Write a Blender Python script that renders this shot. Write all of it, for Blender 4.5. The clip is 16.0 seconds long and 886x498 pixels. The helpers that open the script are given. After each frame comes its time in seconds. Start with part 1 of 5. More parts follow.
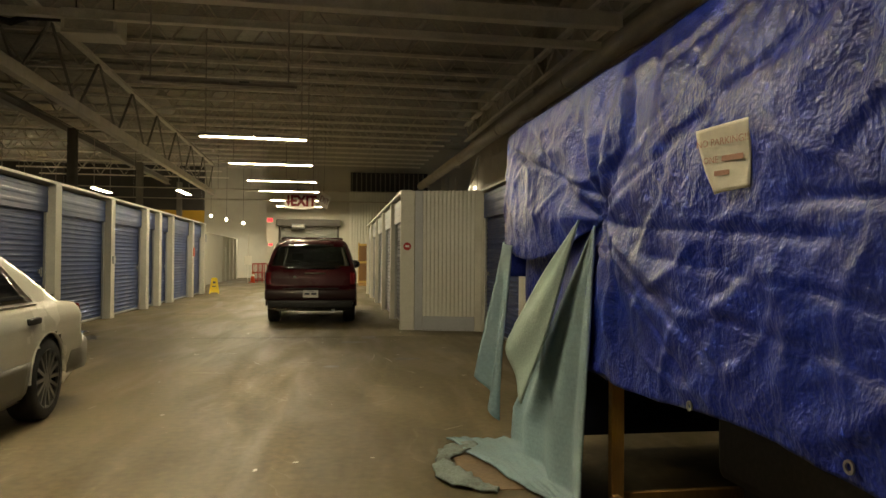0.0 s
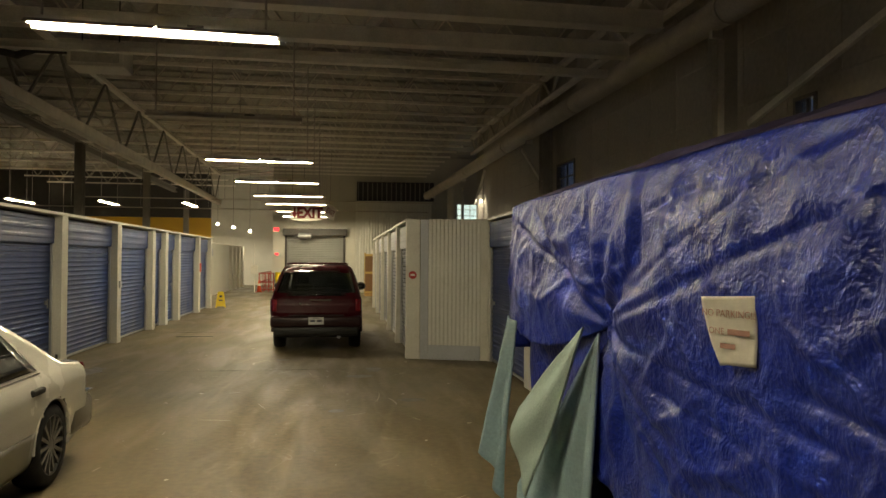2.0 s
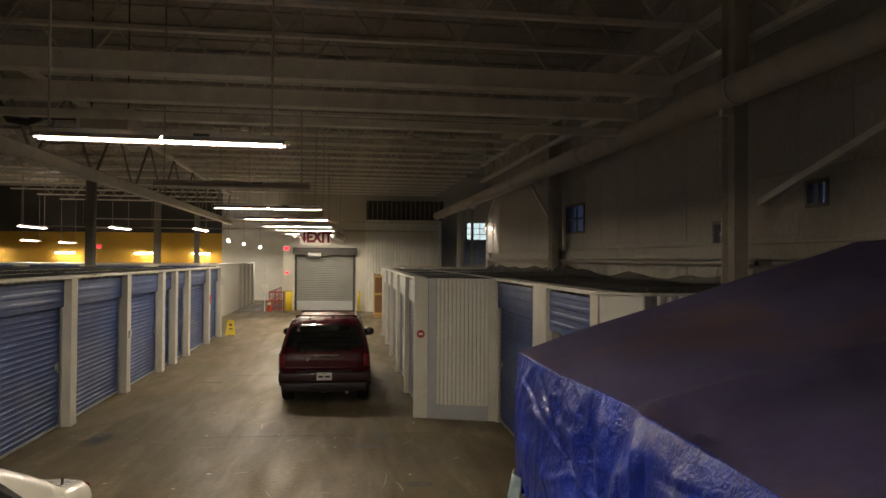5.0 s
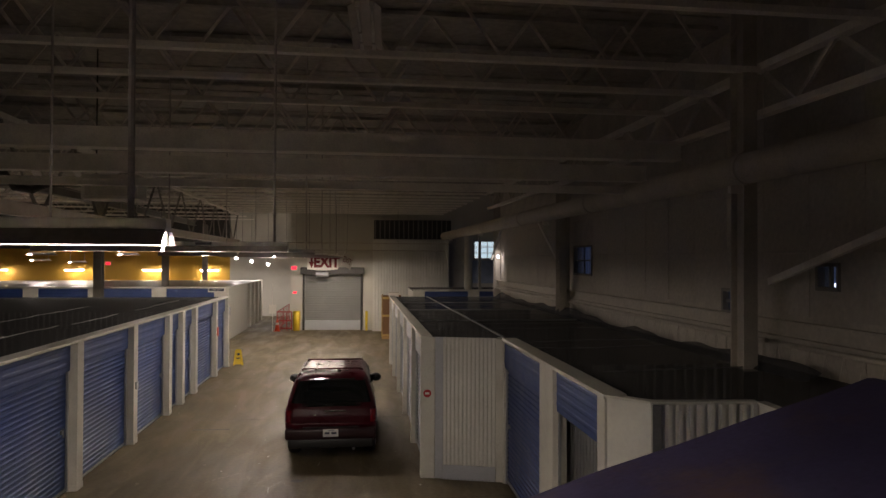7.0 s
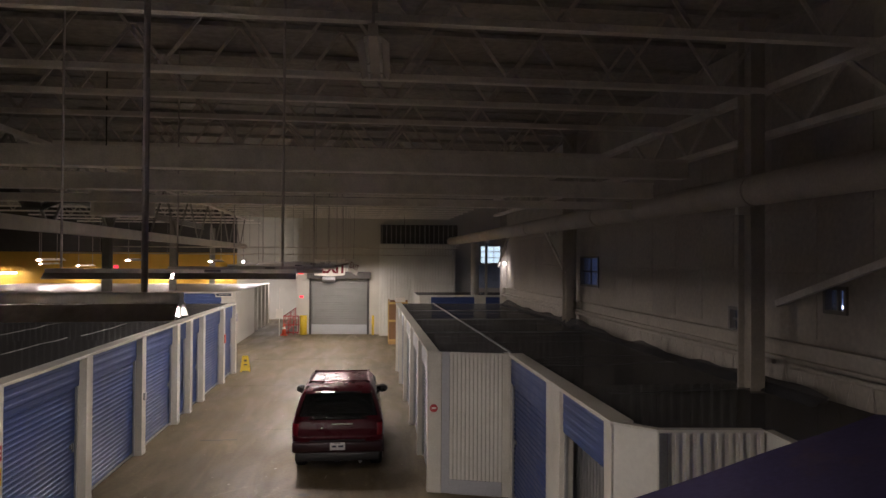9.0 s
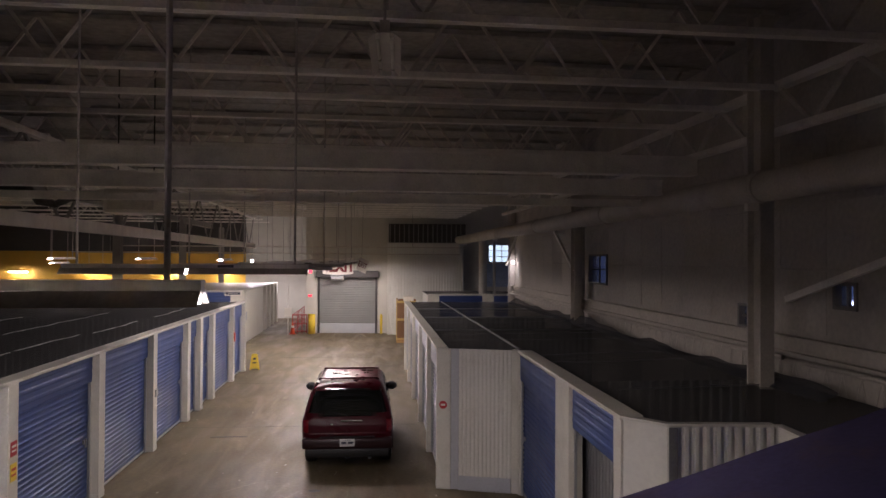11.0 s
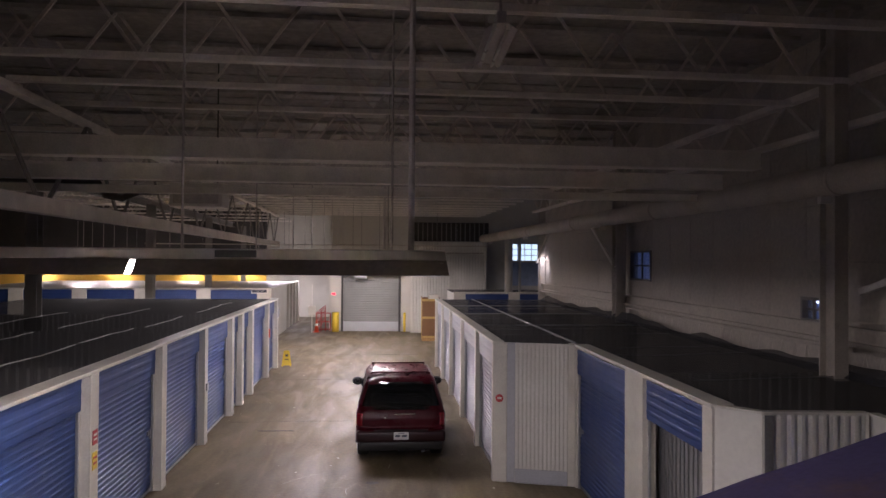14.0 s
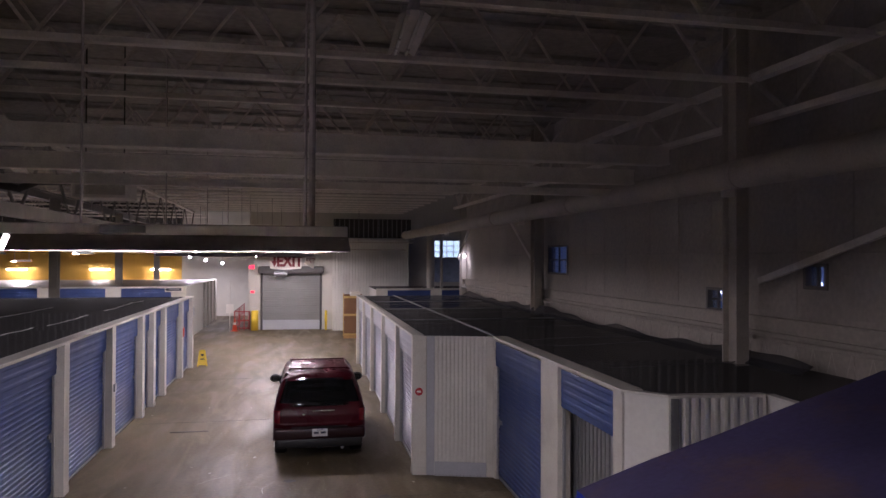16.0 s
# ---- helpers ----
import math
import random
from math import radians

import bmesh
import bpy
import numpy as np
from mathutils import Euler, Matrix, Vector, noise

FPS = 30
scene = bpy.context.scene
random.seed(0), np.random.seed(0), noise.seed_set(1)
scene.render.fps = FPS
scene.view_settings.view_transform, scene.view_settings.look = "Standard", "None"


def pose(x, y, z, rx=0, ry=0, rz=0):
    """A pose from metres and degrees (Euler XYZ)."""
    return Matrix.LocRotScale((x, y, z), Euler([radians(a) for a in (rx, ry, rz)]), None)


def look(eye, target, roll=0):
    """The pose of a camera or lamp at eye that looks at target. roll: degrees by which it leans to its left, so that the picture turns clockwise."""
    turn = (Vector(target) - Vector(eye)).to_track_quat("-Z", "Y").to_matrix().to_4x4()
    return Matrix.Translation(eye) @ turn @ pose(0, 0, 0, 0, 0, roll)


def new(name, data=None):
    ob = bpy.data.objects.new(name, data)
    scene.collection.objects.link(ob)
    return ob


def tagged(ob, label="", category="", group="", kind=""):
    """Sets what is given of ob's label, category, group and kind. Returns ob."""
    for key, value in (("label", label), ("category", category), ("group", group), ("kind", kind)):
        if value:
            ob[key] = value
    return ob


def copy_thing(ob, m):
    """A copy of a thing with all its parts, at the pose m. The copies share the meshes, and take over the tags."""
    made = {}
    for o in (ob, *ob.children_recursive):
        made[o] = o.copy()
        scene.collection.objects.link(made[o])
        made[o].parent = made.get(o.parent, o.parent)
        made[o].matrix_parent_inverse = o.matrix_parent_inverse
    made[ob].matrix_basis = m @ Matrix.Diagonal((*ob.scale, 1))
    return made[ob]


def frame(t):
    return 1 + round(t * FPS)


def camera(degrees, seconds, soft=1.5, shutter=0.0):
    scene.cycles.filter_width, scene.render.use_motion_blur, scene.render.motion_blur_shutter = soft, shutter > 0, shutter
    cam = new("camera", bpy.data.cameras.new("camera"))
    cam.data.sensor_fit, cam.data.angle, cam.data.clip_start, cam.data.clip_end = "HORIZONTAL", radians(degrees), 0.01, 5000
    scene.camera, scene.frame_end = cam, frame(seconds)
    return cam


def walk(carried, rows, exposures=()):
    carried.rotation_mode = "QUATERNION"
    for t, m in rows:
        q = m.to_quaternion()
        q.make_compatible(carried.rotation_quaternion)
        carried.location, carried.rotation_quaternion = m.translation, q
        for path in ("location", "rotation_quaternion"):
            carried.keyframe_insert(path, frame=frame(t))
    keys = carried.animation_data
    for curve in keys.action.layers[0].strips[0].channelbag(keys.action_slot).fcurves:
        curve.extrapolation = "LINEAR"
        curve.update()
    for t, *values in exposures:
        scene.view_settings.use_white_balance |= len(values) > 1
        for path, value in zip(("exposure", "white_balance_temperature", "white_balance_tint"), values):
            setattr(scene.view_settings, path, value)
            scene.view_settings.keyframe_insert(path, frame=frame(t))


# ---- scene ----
cam = camera(63.6, 16.0)
# seconds, eye, aim, roll
PATH = [
    (0, (0.126, 0.074, 1.319), (0.426, 2.051, 1.351), 0.4),
    (0.5, (0.132, 0.081, 1.44), (0.427, 2.059, 1.472), 0.4),
    (1, (0.132, 0.077, 1.563), (0.423, 2.055, 1.595), 0.4),
    (1.5, (0.14, 0.088, 1.713), (0.426, 2.067, 1.744), 0.4),
    (2, (0.144, 0.096, 1.865), (0.426, 2.076, 1.896), 0.4),
    (2.5, (0.145, 0.102, 2.036), (0.423, 2.083, 2.067), 0.4),
    (3, (0.153, 0.107, 2.22), (0.427, 2.088, 2.25), 0.4),
    (3.5, (0.161, 0.121, 2.413), (0.429, 2.103, 2.443), 0.4),
    (4, (0.176, 0.114, 2.608), (0.438, 2.096, 2.637), 0.4),
    (6.5, (0.191, 0.155, 3.756), (0.428, 2.14, 3.785), 0.3),
    (7, (0.225, 0.183, 4.093), (0.455, 2.169, 4.121), 0.2),
    (7.5, (0.231, 0.168, 4.294), (0.456, 2.155, 4.322), 0.2),
    (8, (0.254, 0.172, 4.35), (0.472, 2.16, 4.377), 0.2),
    (8.5, (0.229, 0.164, 4.384), (0.445, 2.152, 4.411), 0.3),
    (11, (0.171, 0.098, 4.336), (0.363, 2.089, 4.362), 0.3),
    (11.5, (0.036, 0.088, 4.318), (0.224, 2.079, 4.344), 0.4),
    (12, (-0.194, 0.083, 4.303), (-0.011, 2.075, 4.329), 0.4),
    (12.5, (-0.525, 0.085, 4.278), (-0.344, 2.077, 4.306), 0.4),
    (13, (-0.717, 0.085, 4.253), (-0.542, 2.077, 4.282), 0.4),
    (13.5, (-0.764, 0.082, 4.226), (-0.594, 2.074, 4.254), 0.4),
    (14, (-0.776, 0.083, 4.209), (-0.603, 2.076, 4.237), 0.4),
    (14.5, (-0.736, 0.104, 4.193), (-0.513, 2.091, 4.22), 0.3),
    (15, (-0.729, 0.087, 4.166), (-0.492, 2.073, 4.194), 0.3),
    (15.5, (-0.7, 0.102, 4.154), (-0.396, 2.079, 4.178), 0.2),
    (16, (-0.685, 0.114, 4.121), (-0.301, 2.077, 4.145), 0.2),
]
EXPOSURES = [(0.0, 0.66, 7900, 4), (4.0, 0.7, 6900, 11), (7.0, 0.17, 6250, 24), (8.5, 0.58, 6000, 26), (11.0, 0.74, 5750, 33), (13.5, 0.9, 5600, 34), (16.0, 0.72, 5400, 39)]
walk(cam, [(t, look(eye, aim, roll)) for t, eye, aim, roll in PATH], EXPOSURES)

# ---------------------------------------------------------------- light
world = bpy.data.worlds.new("night_world")
scene.world = world
world.use_nodes = True
world.node_tree.nodes["Background"].inputs[0].default_value = (0.02, 0.03, 0.06, 1)
world.node_tree.nodes["Background"].inputs[1].default_value = 0.3


def area_lamp(m, sx, sy, watts, color):
    d = bpy.data.lights.new("tube_light", "AREA")
    d.shape, d.size, d.size_y, d.energy, d.color = "RECTANGLE", sx, sy, watts, color
    d.spread = radians(170)
    ob = new("tube_light", d)
    ob.matrix_world = m
    return ob


# the building stands about one degree off the walk's axis
BUILD = pose(0, 0, 0, 0, 0, 1.2)
TUBE_COLOR = (1.0, 0.90, 0.70)
# centre x, y, underside z, lit
FIXTURES = [(-1.73, 2.99, 4.142, 1), (-1.74, 7.7, 4.16, 1), (-1.74, 12.1, 4.13, 0),
            (-1.75, 17.1, 4.12, 1), (-1.76, 21.75, 4.12, 1), (-1.76, 26.4, 4.12, 1), (-1.74, 30.3, 4.12, 1), (-1.74, 35.0, 4.12, 1), (-1.74, 38.9, 4.12, 1)]
SIDE_FIXTURES = [(-6.4, 32.6, 4.18), (-9.8, 32.7, 4.21), (-13.2, 32.3, 4.2), (-18.8, 45.5, 3.9), (-16.7, 45.5, 3.8)]
BULBS = [(-7.8, 48.0, 4.1), (-6.9, 48.5, 3.9), (-5.9, 49.0, 3.7)]
for bx, by, bz in BULBS:
    area_lamp(pose(bx, by, bz - 0.1), 0.25, 0.25, 45, (1.0, 0.93, 0.78))
# small lamp on the far wall column
area_lamp(pose(5.4, 27.4, 4.15, 40, 0, 0), 0.15, 0.15, 3, (1.0, 0.95, 0.85))
# lamps that wash the mustard wall
WASH = [(-10.2, 51.4), (-14.0, 51.4), (-19.1, 51.4), (-24.0, 51.4)]
for wx, wy in WASH:
    area_lamp(pose(wx, wy, 3.22, 22, 0, 0), 1.2, 0.12, 5, (1.0, 0.80, 0.40))


# ---------------------------------------------------------------- materials
def mat(name, color, rough=0.6, metal=0.0, var=0.25, scale=3.0, fine=40.0, bump=0.15, spec=0.5, dirt=None, dirt_amount=0.5, coat=0.0, rand=0.0, stretch=(1, 1, 1)):
    m = bpy.data.materials.new(name)
    m.use_nodes = True
    nt = m.node_tree
    n, l = nt.nodes, nt.links
    b = n["Principled BSDF"]
    b.inputs["Metallic"].default_value = metal
    b.inputs["Specular IOR Level"].default_value = spec
    b.inputs["Coat Weight"].default_value = coat
    b.inputs["Coat Roughness"].default_value = 0.05
    tc = n.new("ShaderNodeTexCoord")
    mp = n.new("ShaderNodeMapping")
    mp.inputs["Scale"].default_value = stretch
    l.new(tc.outputs["Object"], mp.inputs["Vector"])
    n1 = n.new("ShaderNodeTexNoise")
    n1.inputs["Scale"].default_value, n1.inputs["Detail"].default_value = scale, 6
    n2 = n.new("ShaderNodeTexNoise")
    n2.inputs["Scale"].default_value, n2.inputs["Detail"].default_value = fine, 4
    for t in (n1, n2):
        l.new(mp.outputs["Vector"], t.inputs["Vector"])
    add = n.new("ShaderNodeMath")
    add.operation = "ADD"
    l.new(n1.outputs["Fac"], add.inputs[0])
    l.new(n2.outputs["Fac"], add.inputs[1])
    ramp = n.new("ShaderNodeMapRange")
    ramp.inputs["From Min"].default_value, ramp.inputs["From Max"].default_value = 0.65, 1.35
    ramp.inputs["To Min"].default_value, ramp.inputs["To Max"].default_value = 1 - var, 1 + var
    l.new(add.outputs[0], ramp.inputs["Value"])
    mul = n.new("ShaderNodeVectorMath")
    mul.operation = "SCALE"
    mul.inputs[0].default_value = color
    l.new(ramp.outputs[0], mul.inputs["Scale"])
    out = mul.outputs[0]
    if rand:
        oi = n.new("ShaderNodeObjectInfo")
        rr = n.new("ShaderNodeMapRange")
        rr.inputs["To Min"].default_value, rr.inputs["To Max"].default_value = 1 - rand, 1 + rand
        l.new(oi.outputs["Random"], rr.inputs["Value"])
        m2 = n.new("ShaderNodeVectorMath")
        m2.operation = "SCALE"
        l.new(out, m2.inputs[0])
        l.new(rr.outputs[0], m2.inputs["Scale"])
        out = m2.outputs[0]
    if dirt:
        n3 = n.new("ShaderNodeTexNoise")
        n3.inputs["Scale"].default_value, n3.inputs["Detail"].default_value = scale * 0.6, 8
        n3.inputs["Roughness"].default_value = 0.7
        l.new(mp.outputs["Vector"], n3.inputs["Vector"])
        r3 = n.new("ShaderNodeMapRange")
        r3.inputs["From Min"].default_value, r3.inputs["From Max"].default_value = 0.5, 0.72
        r3.inputs["To Max"].default_value = dirt_amount
        l.new(n3.outputs["Fac"], r3.inputs["Value"])
        mix = n.new("ShaderNodeMix")
        mix.data_type = "RGBA"
        l.new(r3.outputs[0], mix.inputs["Factor"])
        l.new(out, mix.inputs["A"])
        mix.inputs["B"].default_value = (*dirt, 1)
        out = mix.outputs["Result"]
    l.new(out, b.inputs["Base Color"])
    rr = n.new("ShaderNodeMapRange")
    rr.inputs["From Min"].default_value, rr.inputs["From Max"].default_value = 0.3, 0.7
    rr.inputs["To Min"].default_value, rr.inputs["To Max"].default_value = max(0.02, rough * 0.8), min(1, rough * 1.2)
    l.new(n1.outputs["Fac"], rr.inputs["Value"])
    l.new(rr.outputs[0], b.inputs["Roughness"])
    if bump:
        bp = n.new("ShaderNodeBump")
        bp.inputs["Strength"].default_value, bp.inputs["Distance"].default_value = bump, 0.01
        l.new(add.outputs[0], bp.inputs["Height"])
        l.new(bp.outputs[0], b.inputs["Normal"])
    return m


def glow(name, color, strength):
    m = bpy.data.materials.new(name)
    m.use_nodes = True
    n = m.node_tree.nodes
    b = n["Principled BSDF"]
    b.inputs["Base Color"].default_value = (*color, 1)
    b.inputs["Emission Color"].default_value = (*color, 1)
    b.inputs["Emission Strength"].default_value = strength
    return m


def glass(name, color, rough=0.03, transmission=0.0):
    m = bpy.data.materials.new(name)
    m.use_nodes = True
    b = m.node_tree.nodes["Principled BSDF"]
    b.inputs["Base Color"].default_value = (*color, 1)
    b.inputs["Roughness"].default_value = rough
    b.inputs["Transmission Weight"].default_value = transmission
    return m


def floor_material():
    m = mat("stained_concrete", (0.116, 0.088, 0.043), 0.6, 0, 0.36, 0.45, 14.0, 0.1, dirt=(0.072, 0.056, 0.038), dirt_amount=0.8)
    nt = m.node_tree
    n, l = nt.nodes, nt.links
    b = n["Principled BSDF"]
    # worn glossy streaks along the drive lane, and scuffed rings from turning tyres
    tc = n.new("ShaderNodeTexCoord")
    mp = n.new("ShaderNodeMapping")
    mp.inputs["Scale"].default_value = (1.6, 0.35, 1)
    l.new(tc.outputs["Object"], mp.inputs["Vector"])
    t = n.new("ShaderNodeTexNoise")
    t.inputs["Scale"].default_value, t.inputs["Detail"].default_value, t.inputs["Distortion"].default_value = 1.1, 7, 0.7
    l.new(mp.outputs[0], t.inputs["Vector"])
    r = n.new("ShaderNodeMapRange")
    r.inputs["From Min"].default_value, r.inputs["From Max"].default_value = 0.35, 0.68
    r.inputs["To Min"].default_value, r.inputs["To Max"].default_value = 0.46, 0.76
    l.new(t.outputs["Fac"], r.inputs["Value"])
    l.new(r.outputs[0], b.inputs["Roughness"])
    old = b.inputs["Base Color"].links[0].from_socket
    t2 = n.new("ShaderNodeTexNoise")
    t2.inputs["Scale"].default_value, t2.inputs["Detail"].default_value, t2.inputs["Distortion"].default_value = 1.3, 8, 0.9
    l.new(mp.outputs[0], t2.inputs["Vector"])
    r2 = n.new("ShaderNodeMapRange")
    r2.inputs["From Min"].default_value, r2.inputs["From Max"].default_value = 0.52, 0.70
    r2.inputs["To Max"].default_value = 0.42
    l.new(t2.outputs["Fac"], r2.inputs["Value"])
    mix = n.new("ShaderNodeMix")
    mix.data_type = "RGBA"
    l.new(r2.outputs[0], mix.inputs["Factor"])
    l.new(old, mix.inputs["A"])
    mix.inputs["B"].default_value = (0.235, 0.195, 0.118, 1)
    # thin curved tyre scuffs in worn patches
    sc = n.new("ShaderNodeTexNoise")
    sc.inputs["Scale"].default_value, sc.inputs["Detail"].default_value, sc.inputs["Distortion"].default_value = 0.9, 3, 1.4
    l.new(tc.outputs["Object"], sc.inputs["Vector"])
    ds = n.new("ShaderNodeMath")
    ds.operation = "SUBTRACT"
    ds.inputs[1].default_value = 0.5
    l.new(sc.outputs["Fac"], ds.inputs[0])
    ab = n.new("ShaderNodeMath")
    ab.operation = "ABSOLUTE"
    l.new(ds.outputs[0], ab.inputs[0])
    ln = n.new("ShaderNodeMapRange")
    ln.inputs["From Min"].default_value, ln.inputs["From Max"].default_value = 0.0, 0.016
    ln.inputs["To Min"].default_value, ln.inputs["To Max"].default_value = 0.6, 0.0
    l.new(ab.outputs[0], ln.inputs["Value"])
    msk = n.new("ShaderNodeMath")
    msk.operation = "MULTIPLY"
    l.new(ln.outputs[0], msk.inputs[0])
    l.new(r2.outputs[0], msk.inputs[1])
    mix3 = n.new("ShaderNodeMix")
    mix3.data_type = "RGBA"
    l.new(msk.outputs[0], mix3.inputs["Factor"])
    l.new(mix.outputs["Result"], mix3.inputs["A"])
    mix3.inputs["B"].default_value = (0.42, 0.39, 0.30, 1)
    # paint flecks and grit
    sp = n.new("ShaderNodeTexNoise")
    sp.inputs["Scale"].default_value, sp.inputs["Detail"].default_value = 6.5, 2
    l.new(tc.outputs["Object"], sp.inputs["Vector"])
    sr = n.new("ShaderNodeMapRange")
    sr.inputs["From Min"].default_value, sr.inputs["From Max"].default_value = 0.735, 0.765
    l.new(sp.outputs["Fac"], sr.inputs["Value"])
    mix2 = n.new("ShaderNodeMix")
    mix2.data_type = "RGBA"
    l.new(sr.outputs[0], mix2.inputs["Factor"])
    l.new(mix3.outputs["Result"], mix2.inputs["A"])
    mix2.inputs["B"].default_value = (0.55, 0.52, 0.44, 1)
    l.new(mix2.outputs["Result"], b.inputs["Base Color"])
    return m


def see_through(m, amount):
    """An open weave: part of the light passes straight through."""
    n, l = m.node_tree.nodes, m.node_tree.links
    out = n["Material Output"]
    tr = n.new("ShaderNodeBsdfTransparent")
    mx = n.new("ShaderNodeMixShader")
    mx.inputs[0].default_value = amount
    l.new(n["Principled BSDF"].outputs[0], mx.inputs[1])
    l.new(tr.outputs[0], mx.inputs[2])
    l.new(mx.outputs[0], out.inputs["Surface"])
    return m


CONCRETE = floor_material()
WHITE = mat("white_enamel", (0.62, 0.60, 0.52), 0.45, 0, 0.1, 2.5, 30, 0.05, dirt=(0.30, 0.26, 0.19), dirt_amount=0.35)
WHITE_PANEL = mat("white_ribbed_steel", (0.66, 0.65, 0.58), 0.42, 0, 0.07, 1.5, 20, 0.04, dirt=(0.4, 0.36, 0.28), dirt_amount=0.25)
BLUE_DOOR = mat("blue_painted_steel", (0.025, 0.054, 0.185), 0.46, 0, 0.18, 1.6, 25, 0.05, dirt=(0.09, 0.10, 0.15), dirt_amount=0.25, rand=0.12)
SLATE_DOOR = mat("slate_grey_door_steel", (0.19, 0.20, 0.235), 0.42, 0, 0.12, 1.6, 25, 0.05, dirt=(0.12, 0.12, 0.12), dirt_amount=0.3, rand=0.1)
GREY_DOOR = mat("grey_white_door_steel", (0.42, 0.43, 0.45), 0.4, 0, 0.1, 1.6, 25, 0.05)
SHUTTER_GREY = mat("dull_shutter_steel", (0.21, 0.21, 0.195), 0.5, 0, 0.12, 1.2, 25, 0.06, dirt=(0.2, 0.18, 0.15), dirt_amount=0.4)
GALV = mat("galvanised_steel", (0.45, 0.46, 0.46), 0.4, 0.7, 0.15, 6, 60, 0.05)
ROOF_MESH = see_through(mat("dark_roof_mesh", (0.085, 0.086, 0.092), 0.8, 0, 0.4, 2.5, 60, 0.3, spec=0.08, dirt=(0.20, 0.185, 0.16), dirt_amount=0.7), 0.52)
DULL_SHEET = mat("dull_dark_sheet", (0.13, 0.125, 0.115), 0.7, 0, 0.2, 3, 40, 0.1)
GREY_SHEET = mat("dull_grey_sheet", (0.20, 0.20, 0.19), 0.6, 0.2, 0.2, 3, 40, 0.1)
WALL_PAINT = mat("dusty_beige_wall_panel", (0.53, 0.485, 0.41), 0.75, 0, 0.16, 0.8, 14, 0.12, dirt=(0.20, 0.18, 0.15), dirt_amount=0.5)
BLOCK_WALL = mat("painted_block_wall", (0.55, 0.53, 0.46), 0.7, 0, 0.1, 1.0, 25, 0.2, dirt=(0.35, 0.32, 0.27), dirt_amount=0.4)
MUSTARD = mat("mustard_wall", (0.62, 0.37, 0.045), 0.7, 0, 0.12, 0.8, 20, 0.1)
STEEL = mat("dusty_painted_steel", (0.84, 0.80, 0.72), 0.65, 0, 0.14, 3, 40, 0.1, dirt=(0.34, 0.30, 0.25), dirt_amount=0.3)
WEB_STEEL = mat("dimmed_dusty_steel", (0.62, 0.575, 0.50), 0.7, 0, 0.2, 3, 40, 0.1, dirt=(0.2, 0.18, 0.15), dirt_amount=0.5)
COLUMN_GREY = mat("grey_column_paint", (0.24, 0.225, 0.20), 0.6, 0, 0.2, 3, 40, 0.08)
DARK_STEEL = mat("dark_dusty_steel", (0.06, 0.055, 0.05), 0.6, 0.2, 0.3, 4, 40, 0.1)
DECK = mat("dusty_roof_deck", (0.42, 0.39, 0.345), 0.8, 0, 0.3, 0.9, 8, 0.15, dirt=(0.2, 0.18, 0.155), dirt_amount=0.7)
PIPE = mat("painted_pipe", (0.52, 0.475, 0.40), 0.6, 0, 0.15, 2, 30, 0.06, dirt=(0.2, 0.18, 0.15), dirt_amount=0.4)
# dusty outer enamel; also paints the dimness of unlit fittings' inner parts
FIXTURE_TOP = mat("dusty_and_unlit_enamel", (0.48, 0.44, 0.40), 0.6, 0, 0.2, 3, 40, 0.05)
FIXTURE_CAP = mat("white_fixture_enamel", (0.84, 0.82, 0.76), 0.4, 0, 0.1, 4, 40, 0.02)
TUBE = glow("lit_tube", TUBE_COLOR, 125)
TUBE_OFF = mat("unlit_tube", (0.6, 0.58, 0.52), 0.3, 0, 0.05)
BULB = glow("lit_bulb", (1.0, 0.93, 0.8), 30)
SMALL_BULB = glow("small_lit_bulb", (1.0, 0.95, 0.85), 9)
RED_GLOW = glow("red_exit_glow", (1.0, 0.03, 0.05), 1.3)
YARD_LAMP = glow("yard_lamp_glow", (0.9, 0.95, 1.0), 4.0)
BLUE_DUSK = glow("dusk_backdrop", (0.12, 0.155, 0.26), 0.22)
BRIGHT_OUT = glow("bright_backdrop", (0.75, 0.85, 0.75), 1.2)
PANE = glass("window_pane", (0.6, 0.68, 0.8), 0.06, 0.85)
CAR_GLASS = glass("smoked_car_glass", (0.17, 0.19, 0.20), 0.02, 0.95)
TINT = glass("tinted_car_glass", (0.006, 0.007, 0.009), 0.04)
RED_PAINT = mat("dark_red_car_paint", (0.048, 0.004, 0.008), 0.3, 0.0, 0.06, 4, 80, 0.0, spec=0.1)
# body red made darker, to paint the shade low on the car
CLAD = mat("shaded_dark_red_trim", (0.018, 0.0025, 0.004), 0.4, 0, 0.1, 5, 60, 0.02)
CAR_WHITE = mat("white_car_paint", (0.72, 0.70, 0.62), 0.25, 0, 0.04, 2, 50, 0.0, coat=0.8)
CAR_GREY = mat("grey_car_cladding", (0.17, 0.16, 0.135), 0.35, 0.1, 0.06, 2, 50, 0.02)
RUBBER = mat("tyre_rubber", (0.012, 0.012, 0.013), 0.75, 0, 0.2, 8, 80, 0.1)
DARK_ALLOY = mat("dark_alloy_rim", (0.22, 0.22, 0.22), 0.35, 0.8, 0.1, 5, 60, 0.02)
ALLOY = mat("alloy_rim", (0.5, 0.5, 0.5), 0.3, 0.9, 0.08, 5, 60, 0.02)
CHROME = mat("chrome_trim", (0.75, 0.75, 0.75), 0.12, 1.0, 0.03, 5, 50, 0.0)
BLACK = mat("black_plastic", (0.012, 0.012, 0.012), 0.5, 0, 0.2, 8, 60, 0.05)
